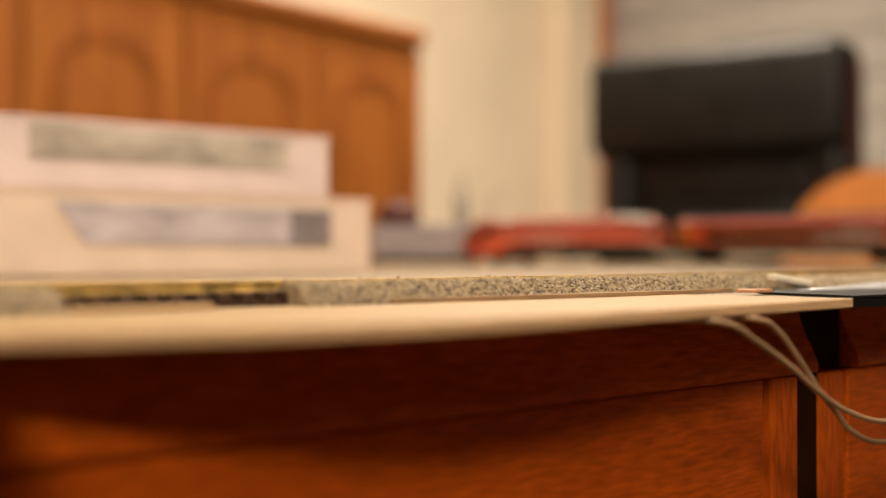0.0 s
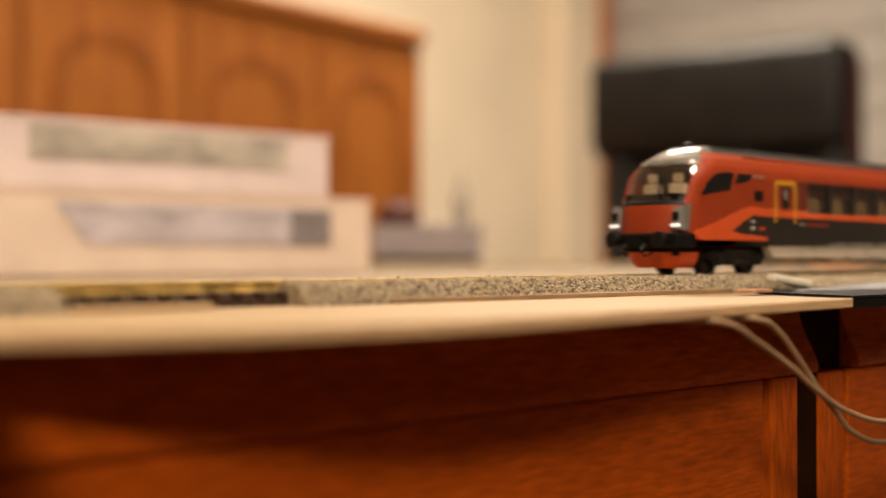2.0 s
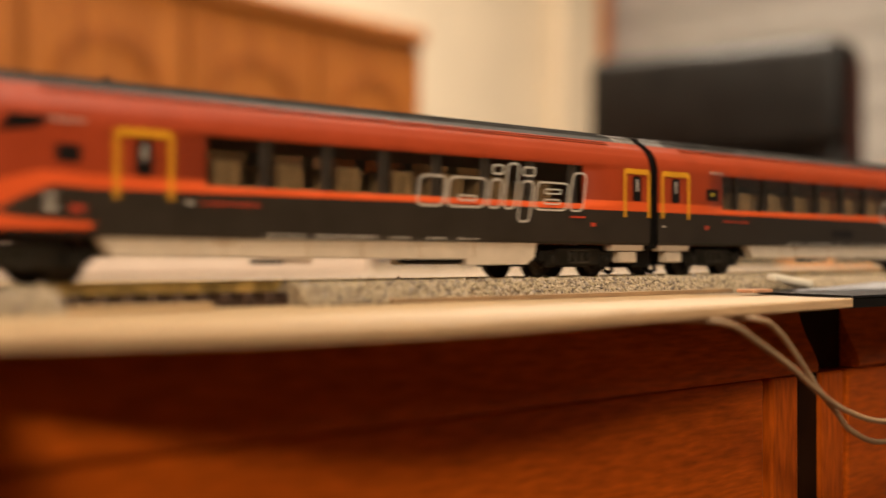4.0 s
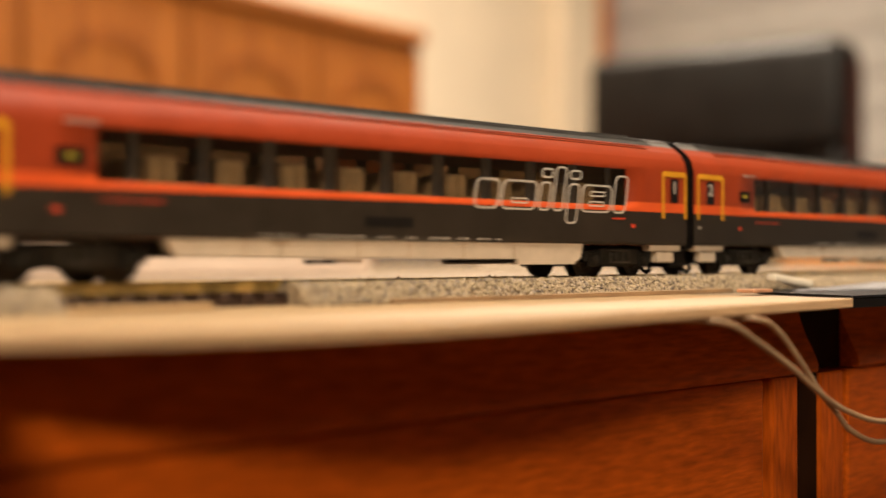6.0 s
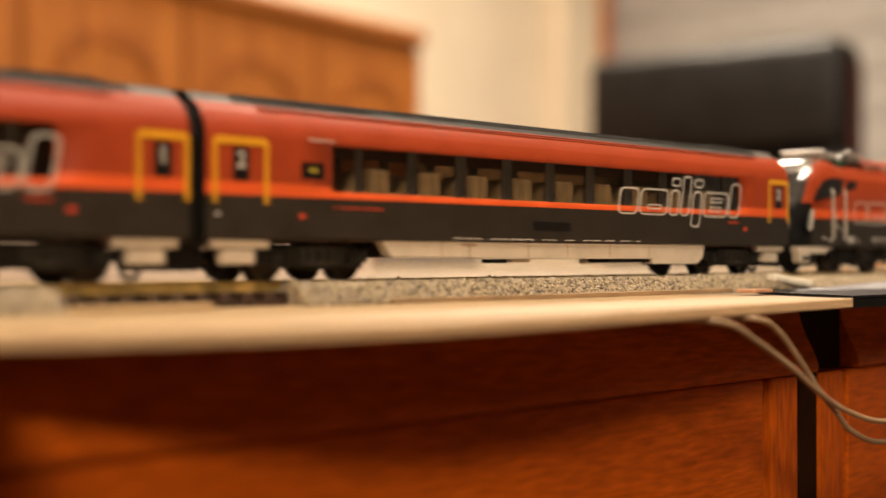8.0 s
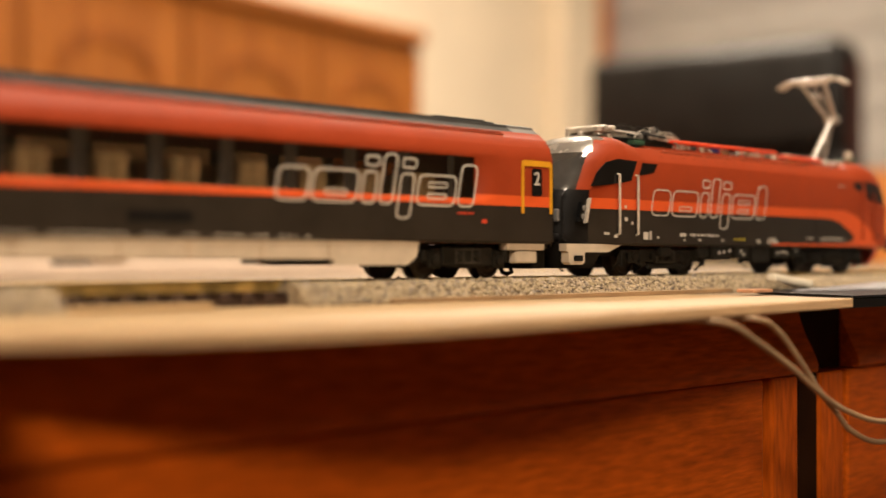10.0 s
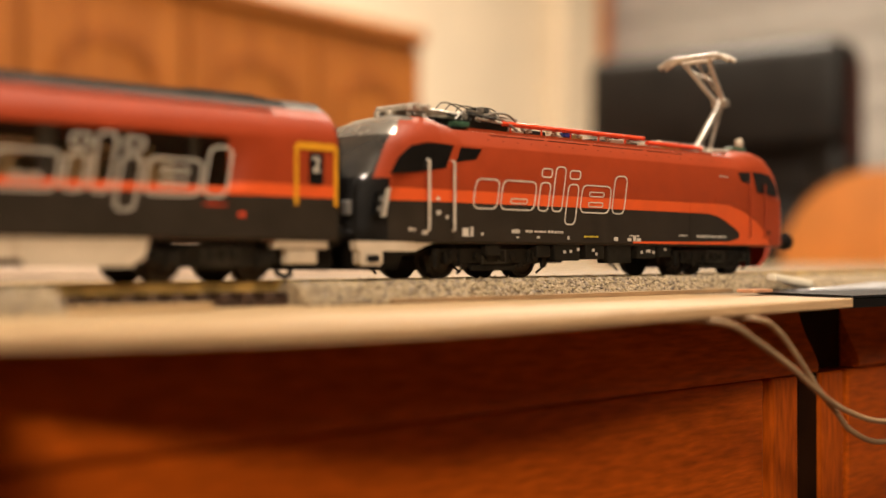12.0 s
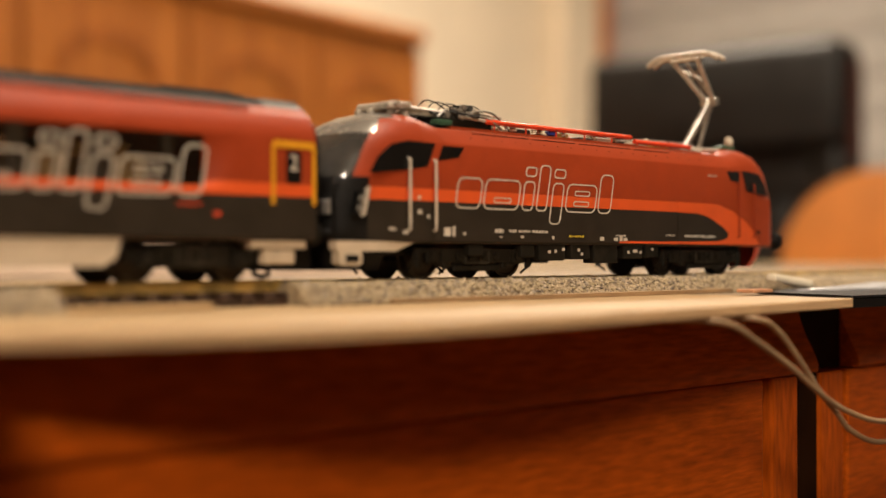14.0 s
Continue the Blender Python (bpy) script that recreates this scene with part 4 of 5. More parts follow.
    bars(car, [(X(-215), X(-207), 35.0, 35.6), (X(-216), X(-213.5), 18.6, 19.4), (X(-216), X(-213.5), 16.0, 17.2), (X(-181), X(-179), 18.2, 18.9), (X(-158), X(-146), 11.0, 11.5), (X(-143), X(-122), 11.0, 11.5), (X(-118), X(-110), 11.0, 11.4), (X(-104), X(-97), 11.0, 11.4), (X(-92), X(-84), 11.0, 11.4)], -16.33, h, PRINT)
    for x in (X(-221), X(-37)):
        MOVERS.append(bogie(car, x - h, 26, 5.2))
    return car


LOCO = [(-16.4, 9.8), (-17.2, 10.6), (-17.2, 21.2), (-17.2, 24.6), (-17.2, 37.0), (-16.9, 37.8), (-13.6, 41.4), (-13.2, 41.9), (-11.5, 42.2), (0, 42.4)]
LOCOCAB = [(-16.4, 9.8), (-17.2, 10.6), (-17.2, 21.2), (-17.2, 24.6), (-17.2, 36.0), (-16.6, 39.0), (-14.8, 42.2), (-11.5, 44.4), (-6, 45.6), (0, 46.0)]


def locomotive():
    A, B = 2.5, 220.5           # nose tips
    h = (A + B) / 2
    car = thing("electric_locomotive", "red and grey model electric locomotive with one raised pantograph", "model train")
    xa, xz = 32.0, 190.5
    bm = bmesh.new()

    def paint(x, y, z):
        if z < 21.2:
            return 1
        if z < 24.6:
            return 2
        if z < 42:
            return 0
        return 3
    shell(bm, [xa + 8, 60, 90, 120, 150, xz - 8], LOCO, paint, shift=h)
    # the roof rises over each cab
    for x0, x1, p0, p1 in ((xa, xa + 8, LOCOCAB, LOCO), (xz - 8, xz, LOCO, LOCOCAB)):
        full = [p + [(-y, z) for y, z in p[-2::-1]] for p in (p0, p1)]
        r = [[bm.verts.new(((x - h) * MM, y * MM, z * MM)) for y, z in f] for x, f in ((x0, full[0]), (x1, full[1]))]
        for j in range(len(full[0]) - 1):
            f = bm.faces.new((r[0][j], r[1][j], r[1][j + 1], r[0][j + 1]))
            m = paint(0, 0, (full[0][j][1] + full[1][j + 1][1]) / 2 - 0.4)
            f.material_index = 0 if m == 3 and x0 > 100 else m
    levels = [9.8, 10.6, 14, 18, 21.2, 24.6, 27, 29, 31, 33, 36, 37.8, 39, 40.6, 42.2, 43.4, 44.4, 45.2, 45.7, 46.0]

    def npaint(q, z):
        if z > 43.6 and abs(q) < 72:
            return 3
        if z > 38.6 and abs(q) < 52:
            return 3
        if 27 < z < 38.6 and abs(q) < 47:
            return 4
        if z < 27 and abs(q) < 60:
            return 5
        if z < 21.2:
            return 1
        if z < 24.6:
            return 2
        return 0
    tipa = [(9.8, A), (21, A + 0.3), (27, A + 1.2), (36, A + 6.5), (42.2, A + 13), (44.4, A + 18), (46.0, A + 24)]
    nose(bm, LOCOCAB, levels, tipa, xa, 3.2, npaint, shift=h, steps=36)

    def rpaint(q, z):
        if 27 < z < 38.6 and abs(q) < 52:
            return 4
        return 0
    nose(bm, LOCOCAB, levels, [(z, B + A - x) for z, x in tipa], xz, 3.2, rpaint, shift=h, steps=36)
    body = part("body", bm, [RED, DARK, ORANGE, SILVER, SMOKED, BLACK], car, smooth=True)
    for s in (-1, 1):
        y = 17.2 * s
        ya, yb = min(y - 0.1 * s, y + 0.1 * s), max(y - 0.1 * s, y + 0.1 * s)
        P = lambda pts, m, name, label="", d=0.0: part(name, prism(bmesh.new(), [(x - h, z) for x, z in pts], ya - (d if s < 0 else 0), yb + (d if s > 0 else 0), MM), m, car, label)
        P([(12.4, 28.0), (15.5, 32.6), (20, 35.9), (26, 37.2), (36.2, 37.0), (33.2, 30.6), (24, 29.2)], BLACKGLASS, "cab_window", "black cab side window")
        P([(37.2, 32.4), (39.0, 36.6), (47.4, 36.6), (45.2, 33.6)], BLACKGLASS, "cab_window", "black cab side window")
        P([(206.4, 28.4), (204.0, 33), (200.5, 35.9), (195, 36.6), (189.2, 36.8), (192.4, 29.6)], BLACKGLASS, "cab_window", "black cab side window")
        P([(187.6, 32.4), (187.6, 36.4), (179.8, 36.2), (182, 33.2)], BLACKGLASS, "cab_window", "black cab side window")
        P([(150, 24.6), (150, 21.2), (161.8, 21.0), (167, 20.2), (171.1, 19.0), (177.4, 16.4), (180.6, 14.4), (179.9, 12.7), (174, 11.5), (144, 11.2), (118, 11.2), (118, 10.5), (200.6, 10.5), (197.6, 15.2), (191.2, 19.1), (182.8, 22.3), (173.9, 24.3), (165, 24.6)], ORANGE, "stripe", "bright orange sweeping stripe", 0.03)
        P([(165.5, 24.9), (174, 24.5), (183, 22.5), (191.4, 19.3), (197.8, 15.4), (200.9, 10.5), (207, 10.5), (208, 27), (165.5, 27)], RED, "red_field", "", 0.02)
        P([(181.2, 14.4), (180.2, 12.4), (174, 11.3), (150, 11.0), (150, 21.1), (162, 20.9), (167, 20.1), (171.3, 18.8), (177.6, 16.2)], DARK, "grey_field", "", 0.015)
        for x in (26.0, 35.7, 186.5, 196.5):
            bm = bmesh.new()
            tube(bm, [(x - h, y, 32.4), (x - h, y + 0.9 * s, 32.2), (x - h, y + 0.9 * s, 13.4), (x - h, y, 13.2)], 0.42 if x < 100 else 0.3, 8, MM)
            part("handrail", bm, PANTO if x < 100 else RED, car, "slim grab rail")
        for x in (4.5, 218.5):
            bm = bmesh.new()
            d = -1 if x < 100 else 1
            lathe(bm, [(1.4, x - h), (1.4, x - h + d * 4), (3.0, x - h + d * 4.5), (3.2, x - h + d * 6.2), (2.0, x - h + d * 6.8)], 18, MM, "x", (0, 10 * s, 12.0))
            part("buffer", bm, BLACK, car, "black round buffer", smooth=True)
        bm = bmesh.new()
        ys = sorted((13.6 * s, 17.0 * s))
        prism(bm, [(1.6, 10.2), (29.5, 10.2), (22, 7.6), (10.4, 7.6), (10.4, 4.6), (9.2, 3.8), (3.8, 3.8), (2.6, 4.6), (2.6, 7.6), (1.6, 8)], ys[0] + 0.5, ys[1], MM)
        bmesh.ops.translate(bm, verts=bm.verts, vec=(-h * MM, 0, 0))
        part("step_bracket", bm, PALE, car, "pale cream step bracket under the cab")
        part("step_opening", box(bmesh.new(), 4.4 - h, 8.8 - h, min(17.05 * s, 17.12 * s), max(17.05 * s, 17.12 * s), 4.8, 6.6, k=MM), BLACK, car)
        for x0, x1, z0, z1 in ((50, 56, 6.4, 9.6), (72, 78, 6, 9.6), (80, 92, 5.0, 9.8), (95, 104, 5.4, 9.9), (106, 118, 4.2, 10), (121, 131, 5.6, 9.8), (133, 140, 6, 9.8)):
            part("equipment_box", box(bmesh.new(), x0 - h, x1 - h, min(12 * s, 16.6 * s), max(12 * s, 16.6 * s), z0, z1, bevel=0.4, k=MM), UNDER, car)
        bm = bmesh.new()
        for x0, w, z0 in ((84, 1.2, 7.2), (87, 1, 7.4), (90.5, 1.2, 8.0), (98, 1, 7.8), (123, 1, 7.2), (126, 2.2, 7.6), (129.5, 1, 7.2), (136, 1, 8.2), (99.5, 1, 6.6)):
            box(bm, x0 - h, x0 + w - h, min(16.6 * s, 16.7 * s), max(16.6 * s, 16.7 * s), z0, z0 + 0.9, k=MM)
        tagged(part("data_plates", bm, PRINT, car), kind="stuff")
    emblem(car, 43.8, 113.8, 19.8, 8.4, -17.27, h, 0.42)
    emblem(car, 109.2, 179.2, 19.8, 8.4, 17.27, h, 0.42)
    bars(car, [(60, 63.5, 13.0, 14.2), (66, 69, 13.2, 14.0), (70, 75, 13.2, 13.9), (76, 83, 13.2, 14.0), (62, 63, 11.6, 12.1), (71, 72.2, 11.6, 12.3), (85, 86, 11.4, 12.4), (116, 121, 12.6, 13.2), (115, 117, 11.2, 12.2), (118, 119.4, 11.2, 12.8), (120, 122, 11.2, 12.2), (108, 110, 11.2, 12.4), (143, 148, 13.0, 13.6), (154, 172, 12.8, 13.6), (19, 22, 13, 14), (24, 26, 12.2, 13.2), (39.5, 42, 11.8, 14.2), (42.8, 43.8, 11.8, 14.6), (47, 48, 12.2, 13), (29.5, 30.6, 21.6, 22.6), (29.5, 31, 17.6, 18.8), (33, 34, 16.5, 17.5), (168, 173, 34, 34.6)], -17.36, h, PRINT)
    bars(car, [(93, 100, 12.1, 12.7)], -17.34, h, YPRINT)
    bars(car, [(198.6, 201, 14.6, 15.6)], -17.5, h, BLACK, "socket")
    bm = bmesh.new()
    prism(bm, [(11.6 - h, 24.2), (12.5 - h, 24.4), (10.7 - h, 16.8), (9.8 - h, 16.6)], -17.5, -16.4, MM)
    part("lamp_trim", bm, PANTO, car, "pale curved lamp trim")
    part("headlight", prism(bmesh.new(), [(8.6 - h, 23.0), (11.2 - h, 23.4), (9.6 - h, 17.2), (7.2 - h, 17.0)], -16.7, -15.4, MM), BLACKGLASS, car, "dark corner headlight glass")
    for z in (18.6, 21.2):
        bm = bmesh.new()
        lathe(bm, [(0.9, -16.7), (0.9, -16.9), (0.4, -17.0)], 12, MM, "y", (9.2 + (z - 18.6) * 0.25 - h, 0, z))
        part("lamp_ring", bm, ROOF_LIGHT, car, "small grey lamp ring", smooth=True)
    # roof: walkways, high-voltage bars, insulators
    bm = bmesh.new()
    box(bm, 48 - h, 172 - h, -11.5, 11.5, 42.2, 43.0, k=MM)
    part("roof_deck", bm, RED, car)
    for i, x in enumerate((70, 79, 90, 98, 109, 118, 127, 139, 150, 159)):
        part("roof_unit", box(bmesh.new(), x - h, x + 5.5 + i % 3 - h, -8.4, 8, 43.0, 44.2 + 0.5 * (i % 2), bevel=0.3, k=MM), (PALE, ROOF, PALE, BRASS, ROOF_LIGHT)[i % 5], car)
    red = mat("conduit_red", (0.72, 0.06, 0.014), 0.4, vary=0.05, scale=200)
    for s in (-1, 1):
        for a, b, z, feet in ((64, 134, 45.6, (68, 82, 96, 110, 124)), (136, 168, 44.4, (138, 152, 168))):
            bm = bmesh.new()
            tube(bm, [(a - h, 9.6 * s, z), ((a + b) / 2 - h, 9.6 * s, z), (b - h, 9.6 * s, z)], 0.75, 8, MM)
            for x in feet:
                tube(bm, [(x - h, 9.6 * s, 42.6), (x - h, 9.6 * s, z - 0.2)], 0.3, 6, MM)
            part("conduit", bm, red, car, "bright red high-voltage bar on the roof")
    bm = lathe(bmesh.new(), [(1.1, 43.8), (1.1, 44.4), (0.7, 44.6), (1.1, 44.9), (0.7, 45.2), (1.1, 45.5), (0.5, 46)], 12, MM)
    turned = mesh_of(bm, "insulator", PALE, True)
    for i, x in enumerate((68, 71, 74, 78, 80, 84, 90, 92, 97, 101, 106, 110, 116, 119, 123, 127, 131, 134, 145, 156)):
        ob = new("insulator", turned)
        ob.parent = car
        ob.location = ((x - h) * MM, (-8 + (i % 3) * 4) * MM, 0)
    part("switch_box", boxes([(93 - h, 97 - h, -9.5, -7.5, 43.6, 45)], MM, 0.3), mat("blue_part", (0.03, 0.05, 0.30), 0.4, vary=0.05), car)
    part("pantograph_mount", boxes([(43 - h, 49 - h, -11.2, -8, 43.2, 44.8)], MM, 0.4), INSUL, car, "green pantograph mount")
    part("pantograph_mount", boxes([(190 - h, 198 - h, -9, -4, 44, 46.5)], MM, 0.6), INSUL, car, "green pantograph mount")
    # rivet line and roof seams
    bm = bmesh.new()
    for i in range(20):
        x = 52 + i * 6.3
        box(bm, x - h, x + 0.45 - h, -15.42, -15.2, 39.35, 39.6, k=MM)
    for a, b in ((54, 78), (80, 100), (102, 128), (130, 150)):
        box(bm, a - h, b - h, -14.0, -13.75, 41.0, 41.25, k=MM)
    tagged(part("roof_seams", bm, BLACK, car), kind="stuff")

    def panto(x0, d, up):
        """A two-armed pantograph; d is the way its lower arm leans."""
        X = lambda u: x0 + d * u - h
        bm = bmesh.new()
        zb = 44.6 if up else 46.4
        for u in (-9, 9):
            tube(bm, [(X(u), -8, zb), (X(u), 8, zb)], 0.7, 8, MM)
        for y in (-7, 7):
            tube(bm, [(X(-9), y, zb), (X(9), y, zb)], 0.7, 8, MM)
        for u in (-9, 9):
            for y in (-7, 7):
                lathe(bm, [(1.4, 42.6), (1.0, 43.4), (1.4, 43.8), (1.0, 44.2), (1.0, zb)], 10, MM, "z", (X(u), y, 0))
        part("pantograph_frame", bm, PANTO, car, "grey pantograph base frame", smooth=True)
        knee = (9.2, 63.4) if up else (24, 47.8)
        headp = (-6.5, 77.0) if up else (-12.5, 47.6)
        foot = -7.5 if up else -2
        bm = bmesh.new()
        tube(bm, [(X(foot), 0, zb + 0.6), (X(knee[0]), 0, knee[1])], 1.3, 10, MM)
        tube(bm, [(X(foot), -3.5, zb + 0.8), (X(foot), 3.5, zb + 0.8)], 1.3, 10, MM)
        tube(bm, [(X(4.5), 2, zb + 0.2), (X(knee[0] + 2.2), 1.2, knee[1] - 1.0)], 0.75, 8, MM)
        lathe(bm, [(1.6, -3), (1.6, 3)], 12, MM, "y", (X(knee[0]), 0, knee[1]))
        part("lower_arm", bm, METAL, car, "bright metal lower arm", smooth=True)
        bm = bmesh.new()
        for s in (-1, 1):
            tube(bm, [(X(knee[0]), 1.5 * s, knee[1]), (X(headp[0]), 5.2 * s, headp[1])], 0.85, 8, MM)
            tube(bm, [(X(headp[0] + (knee[0] - headp[0]) * 0.5), 3.2 * s, headp[1] + (knee[1] - headp[1]) * 0.5), (X(headp[0] + (knee[0] - headp[0]) * 0.18), -4.4 * s, headp[1] + (knee[1] - headp[1]) * 0.18)], 0.25, 6, MM)
        tube(bm, [(X(knee[0] + 0.5), 0, knee[1] + 1.5), (X(headp[0] + 1), 0, headp[1] - 1)], 0.35, 6, MM)
        tube(bm, [(X(headp[0]), -6, headp[1]), (X(headp[0]), 6, headp[1])], 0.6, 8, MM)
        part("upper_arm", bm, PANTO, car, "thin grey upper arm", smooth=True)
        bm = bmesh.new()
        for u in (-2.0, 2.0):
            ys = (-15, -13.6, -12, -10, -8, 0, 8, 10, 12, 13.6, 15) if up else (-10, -8.5, -7, 0, 5, 6.5)
            line = [(X(headp[0] + u), y, headp[1] + (1.6 if up else 0.6) - 2.6 * max(0, (abs(y) - 9) / 6) ** 1.6) for y in ys]
            tube(bm, line, 0.8, 8, MM)
        for y in (-6.5, 6.5):
            tube(bm, [(X(headp[0] - 2.2), y, headp[1] + 1.2), (X(headp[0]), y, headp[1]), (X(headp[0] + 2.2), y, headp[1] + 1.2)], 0.5, 6, MM)
        part("contact_head", bm, PANTO, car, "curved pale contact head", smooth=True)
    panto(186, 1, True)
    panto(44, 1, False)
    part("roof_tray", boxes([(46 - h, 67 - h, -9.5, 6, 42.9, 45.6), (52 - h, 60 - h, -7, 4, 45.7, 47.4)], MM, 0.4), UNDER, car, "dark tray under the folded pantograph")
    # the folded pantograph's clamps, springs and looping leads
    rng = random.Random(5)
    for i in range(11):
        x0, y0 = 45 + i * 1.9 + rng.uniform(-0.6, 0.6), rng.uniform(-9.5, 1)
        z1 = rng.uniform(47.4, 50.2) if 2 < i < 9 else rng.uniform(46.4, 48.4)
        bm = bmesh.new()
        box(bm, x0 - h, x0 + rng.uniform(1.2, 2.6) - h, y0, y0 + rng.uniform(1, 2.2), 42.9, z1 - 0.8, bevel=0.3, segs=1, k=MM)
        lathe(bm, [(0.9, -1.6), (0.9, 1.6), (0.4, 1.9)], 10, MM, "y", (x0 + 1 - h, y0 + 0.8, z1 - 0.9))
        part("roof_clamp", bm, (UNDER, METAL, UNDER, ROOF)[i % 4], car, "small dark roof clamp", smooth=True)
    for i in range(22):
        x0 = rng.uniform(33, 60)
        y0, z0 = rng.uniform(-10.5, 4), rng.uniform(45.8, 48.8)
        bm = bmesh.new()
        tube(bm, [(x0 - h, y0, z0), (x0 + rng.uniform(8, 16) - h, y0 + rng.uniform(-1.5, 1.5), z0 + rng.uniform(-0.9, 0.5))], rng.uniform(0.28, 0.55), 6, MM)
        part("contact_rod", bm, PANTO if i % 3 else ROOF, car, "thin folded pantograph rod", smooth=True)
    for x0, x1, y, z0, zt, z1, r in ((42, 56, -3, 47.5, 50.8, 47.5, 0.20), (47, 62, -6, 47, 50.0, 46.5, 0.18), (52, 68, -8, 47, 49.0, 44, 0.3), (55, 72, -5, 49.5, 50.3, 44.5, 0.18), (50, 66, 2, 47, 51.4, 48, 0.18), (58, 74, -9, 47.5, 48.6, 44, 0.35), (60, 73, -2, 49, 50.2, 45, 0.2), (56, 70, -10, 46, 46.8, 43.6, 0.4), (44, 60, -10, 45.4, 48.2, 46, 0.3)):
        bm = bmesh.new()
        tube(bm, smooth_line([(x0 - h, y, z0), (x0 * 0.7 + x1 * 0.3 - h, y + 0.6, zt), (x0 * 0.35 + x1 * 0.65 - h, y + 0.3, zt - 0.4), (x1 - h, y - 0.6, z1)], 6), r, 6, MM)
        part("roof_cable", bm, UNDER if r < 0.29 else METAL, car, "thin looping roof lead", smooth=True)
    bm = bmesh.new()
    tube(bm, [(128 - h, -3, 44.4), (150 - h, -4, 46.0), (172 - h, -4, 46.2)], 0.4, 6, MM)
    part("roof_cable", bm, METAL, car, "thin roof lead", smooth=True)
    for it in ((26 - h, 28.6 - h, -9, 4, 46.6, 48.2), (29.2 - h, 31.6 - h, -8, 4, 47.0, 48.8), (25 - h, 34 - h, -3, -1.4, 45.4, 47), (25 - h, 34 - h, 2, 3.6, 45.4, 47), (33 - h, 47 - h, -8.5, -5.5, 47.0, 47.7), (33 - h, 45 - h, -1.5, 1.5, 47.4, 48.0)):
        part("contact_strip", boxes([it], MM, 0.3), PANTO, car, "pale folded contact strip")
    bm = bmesh.new()
    lathe(bm, [(0.9, 45.4), (0.9, 47.4), (1.5, 47.8), (1.5, 49.8), (0.9, 50.6)], 14, MM, "z", (203 - h, -3, 0))
    part("horn", bm, PALE, car, "small pale roof horn", smooth=True)
    # ends: coupling, ploughs, cab front fittings
    bm = bmesh.new()
    nose(bm, [(-12, 2.6), (-14.5, 6), (-15.6, 9.8)], [2.6, 6, 9.8], [(2.6, B - 12.5), (9.8, B - 9)], 200.5, 2.8, lambda q, z: 0, shift=h, steps=20)
    part("snow_plough", bm, mat("plough_red", (0.62, 0.045, 0.012), 0.4, vary=0.05, scale=150), car, "red snow plough", smooth=True)
    bm = bmesh.new()
    nose(bm, [(-12, 2.6), (-14.5, 6), (-15.6, 9.8)], [2.6, 6, 9.8], [(2.6, A + 3.5), (9.8, A + 1)], 19.5, 2.8, lambda q, z: 0, shift=h, steps=20)
    box(bm, -4 - h, 6 - h, -3, 3, 4, 8.5, bevel=0.5, k=MM)
    part("coupling", bm, BLACK, car, smooth=True)
    for y in (-10, 10):
        part("headlight", boxes([(A - 0.1 - h, A + 1.2 - h, y - 2.2, y + 2.2, 17, 21)], MM, 0.5), LENS, car, "clear headlight")
    for y in (-13.5, 13.5):
        bm = bmesh.new()
        tube(bm, [(A + 2.5 - h, y, 11), (A + 0.6 - h, y, 12), (A + 0.6 - h, y, 25), (A + 2.4 - h, y, 26.4)], 0.35, 8, MM)
        part("handrail", bm, BLACK, car, "slim grab rail")
    for y in (-6, -3.4, 3.4, 6):
        bm = bmesh.new()
        tube(bm, [(A + 1 - h, y, 11.5), (A - 1.6 - h, y, 10), (A - 2.2 - h, y * 0.9, 6.8), (A - 0.5 - h, y * 0.8, 5.2)], 0.5, 8, MM)
        part("brake_hose", bm, BLACK, car)
    part("front_cabinet", boxes([(A - 0.5 - h, A + 1.5 - h, -9, 9, 10.4, 14.6)], MM, 0.4), UNDER, car)
    part("underframe", boxes([(22 - h, 197 - h, -11, 11, 6.5, 10.4)], MM), UNDER, car)
    for x in (55.4, 169.2):
        MOVERS.append(bogie(car, x - h, 34.5, 6.4, True))
    return car


# ---- behind the track ----
def carton(x, y, z, rz, L, D, H, label, material, film, w0, w1, wz0, wz1, slant=0.02):
    """A flat model box with a film window in its front."""
    t = thing("model_box", label, "box", pose(x, y, z, 0, 0, rz), group="stacked model boxes")
    part("carton", box(bmesh.new(), -L, 0, 0, D, 0, H, bevel=0.002), material, t)
    bm = bmesh.new()
    prism(bm, [(-w0, wz1), (-w0 + slant, wz0), (-w1, wz0), (-w1, wz1)], -0.0012, -0.0002)
    part("film_window", bm, film, t, "greyish film window showing the foam inside")
    if slant:
        part("foam_insert", prism(bmesh.new(), [(-w1 - 0.035, wz1 - 0.001), (-w1 - 0.035, wz0 + 0.001), (-w1 - 0.0005, wz0 + 0.001), (-w1 - 0.0005, wz1 - 0.001)], -0.0020, -0.0014), FOAM, t, "dark grey foam insert")
    part("lid", box(bmesh.new(), -L - 0.001, 0.001, -0.001, D + 0.001, H * 0.965, H + 0.001, bevel=0.001), material, t)


carton(0.637, 0.449, ZB, -4.3, 0.36, 0.10, 0.054, "cream cardboard model box with a grey film window", CARD, FILM, 0.245, 0.037, 0.021, 0.047)
carton(0.600, 0.4525, ZB + 0.0551, -4.3, 0.36, 0.085, 0.0430, "pinkish white model box lying on another box", CARDPINK, FILM2, 0.225, 0.037, 0.019, 0.040, 0.0)


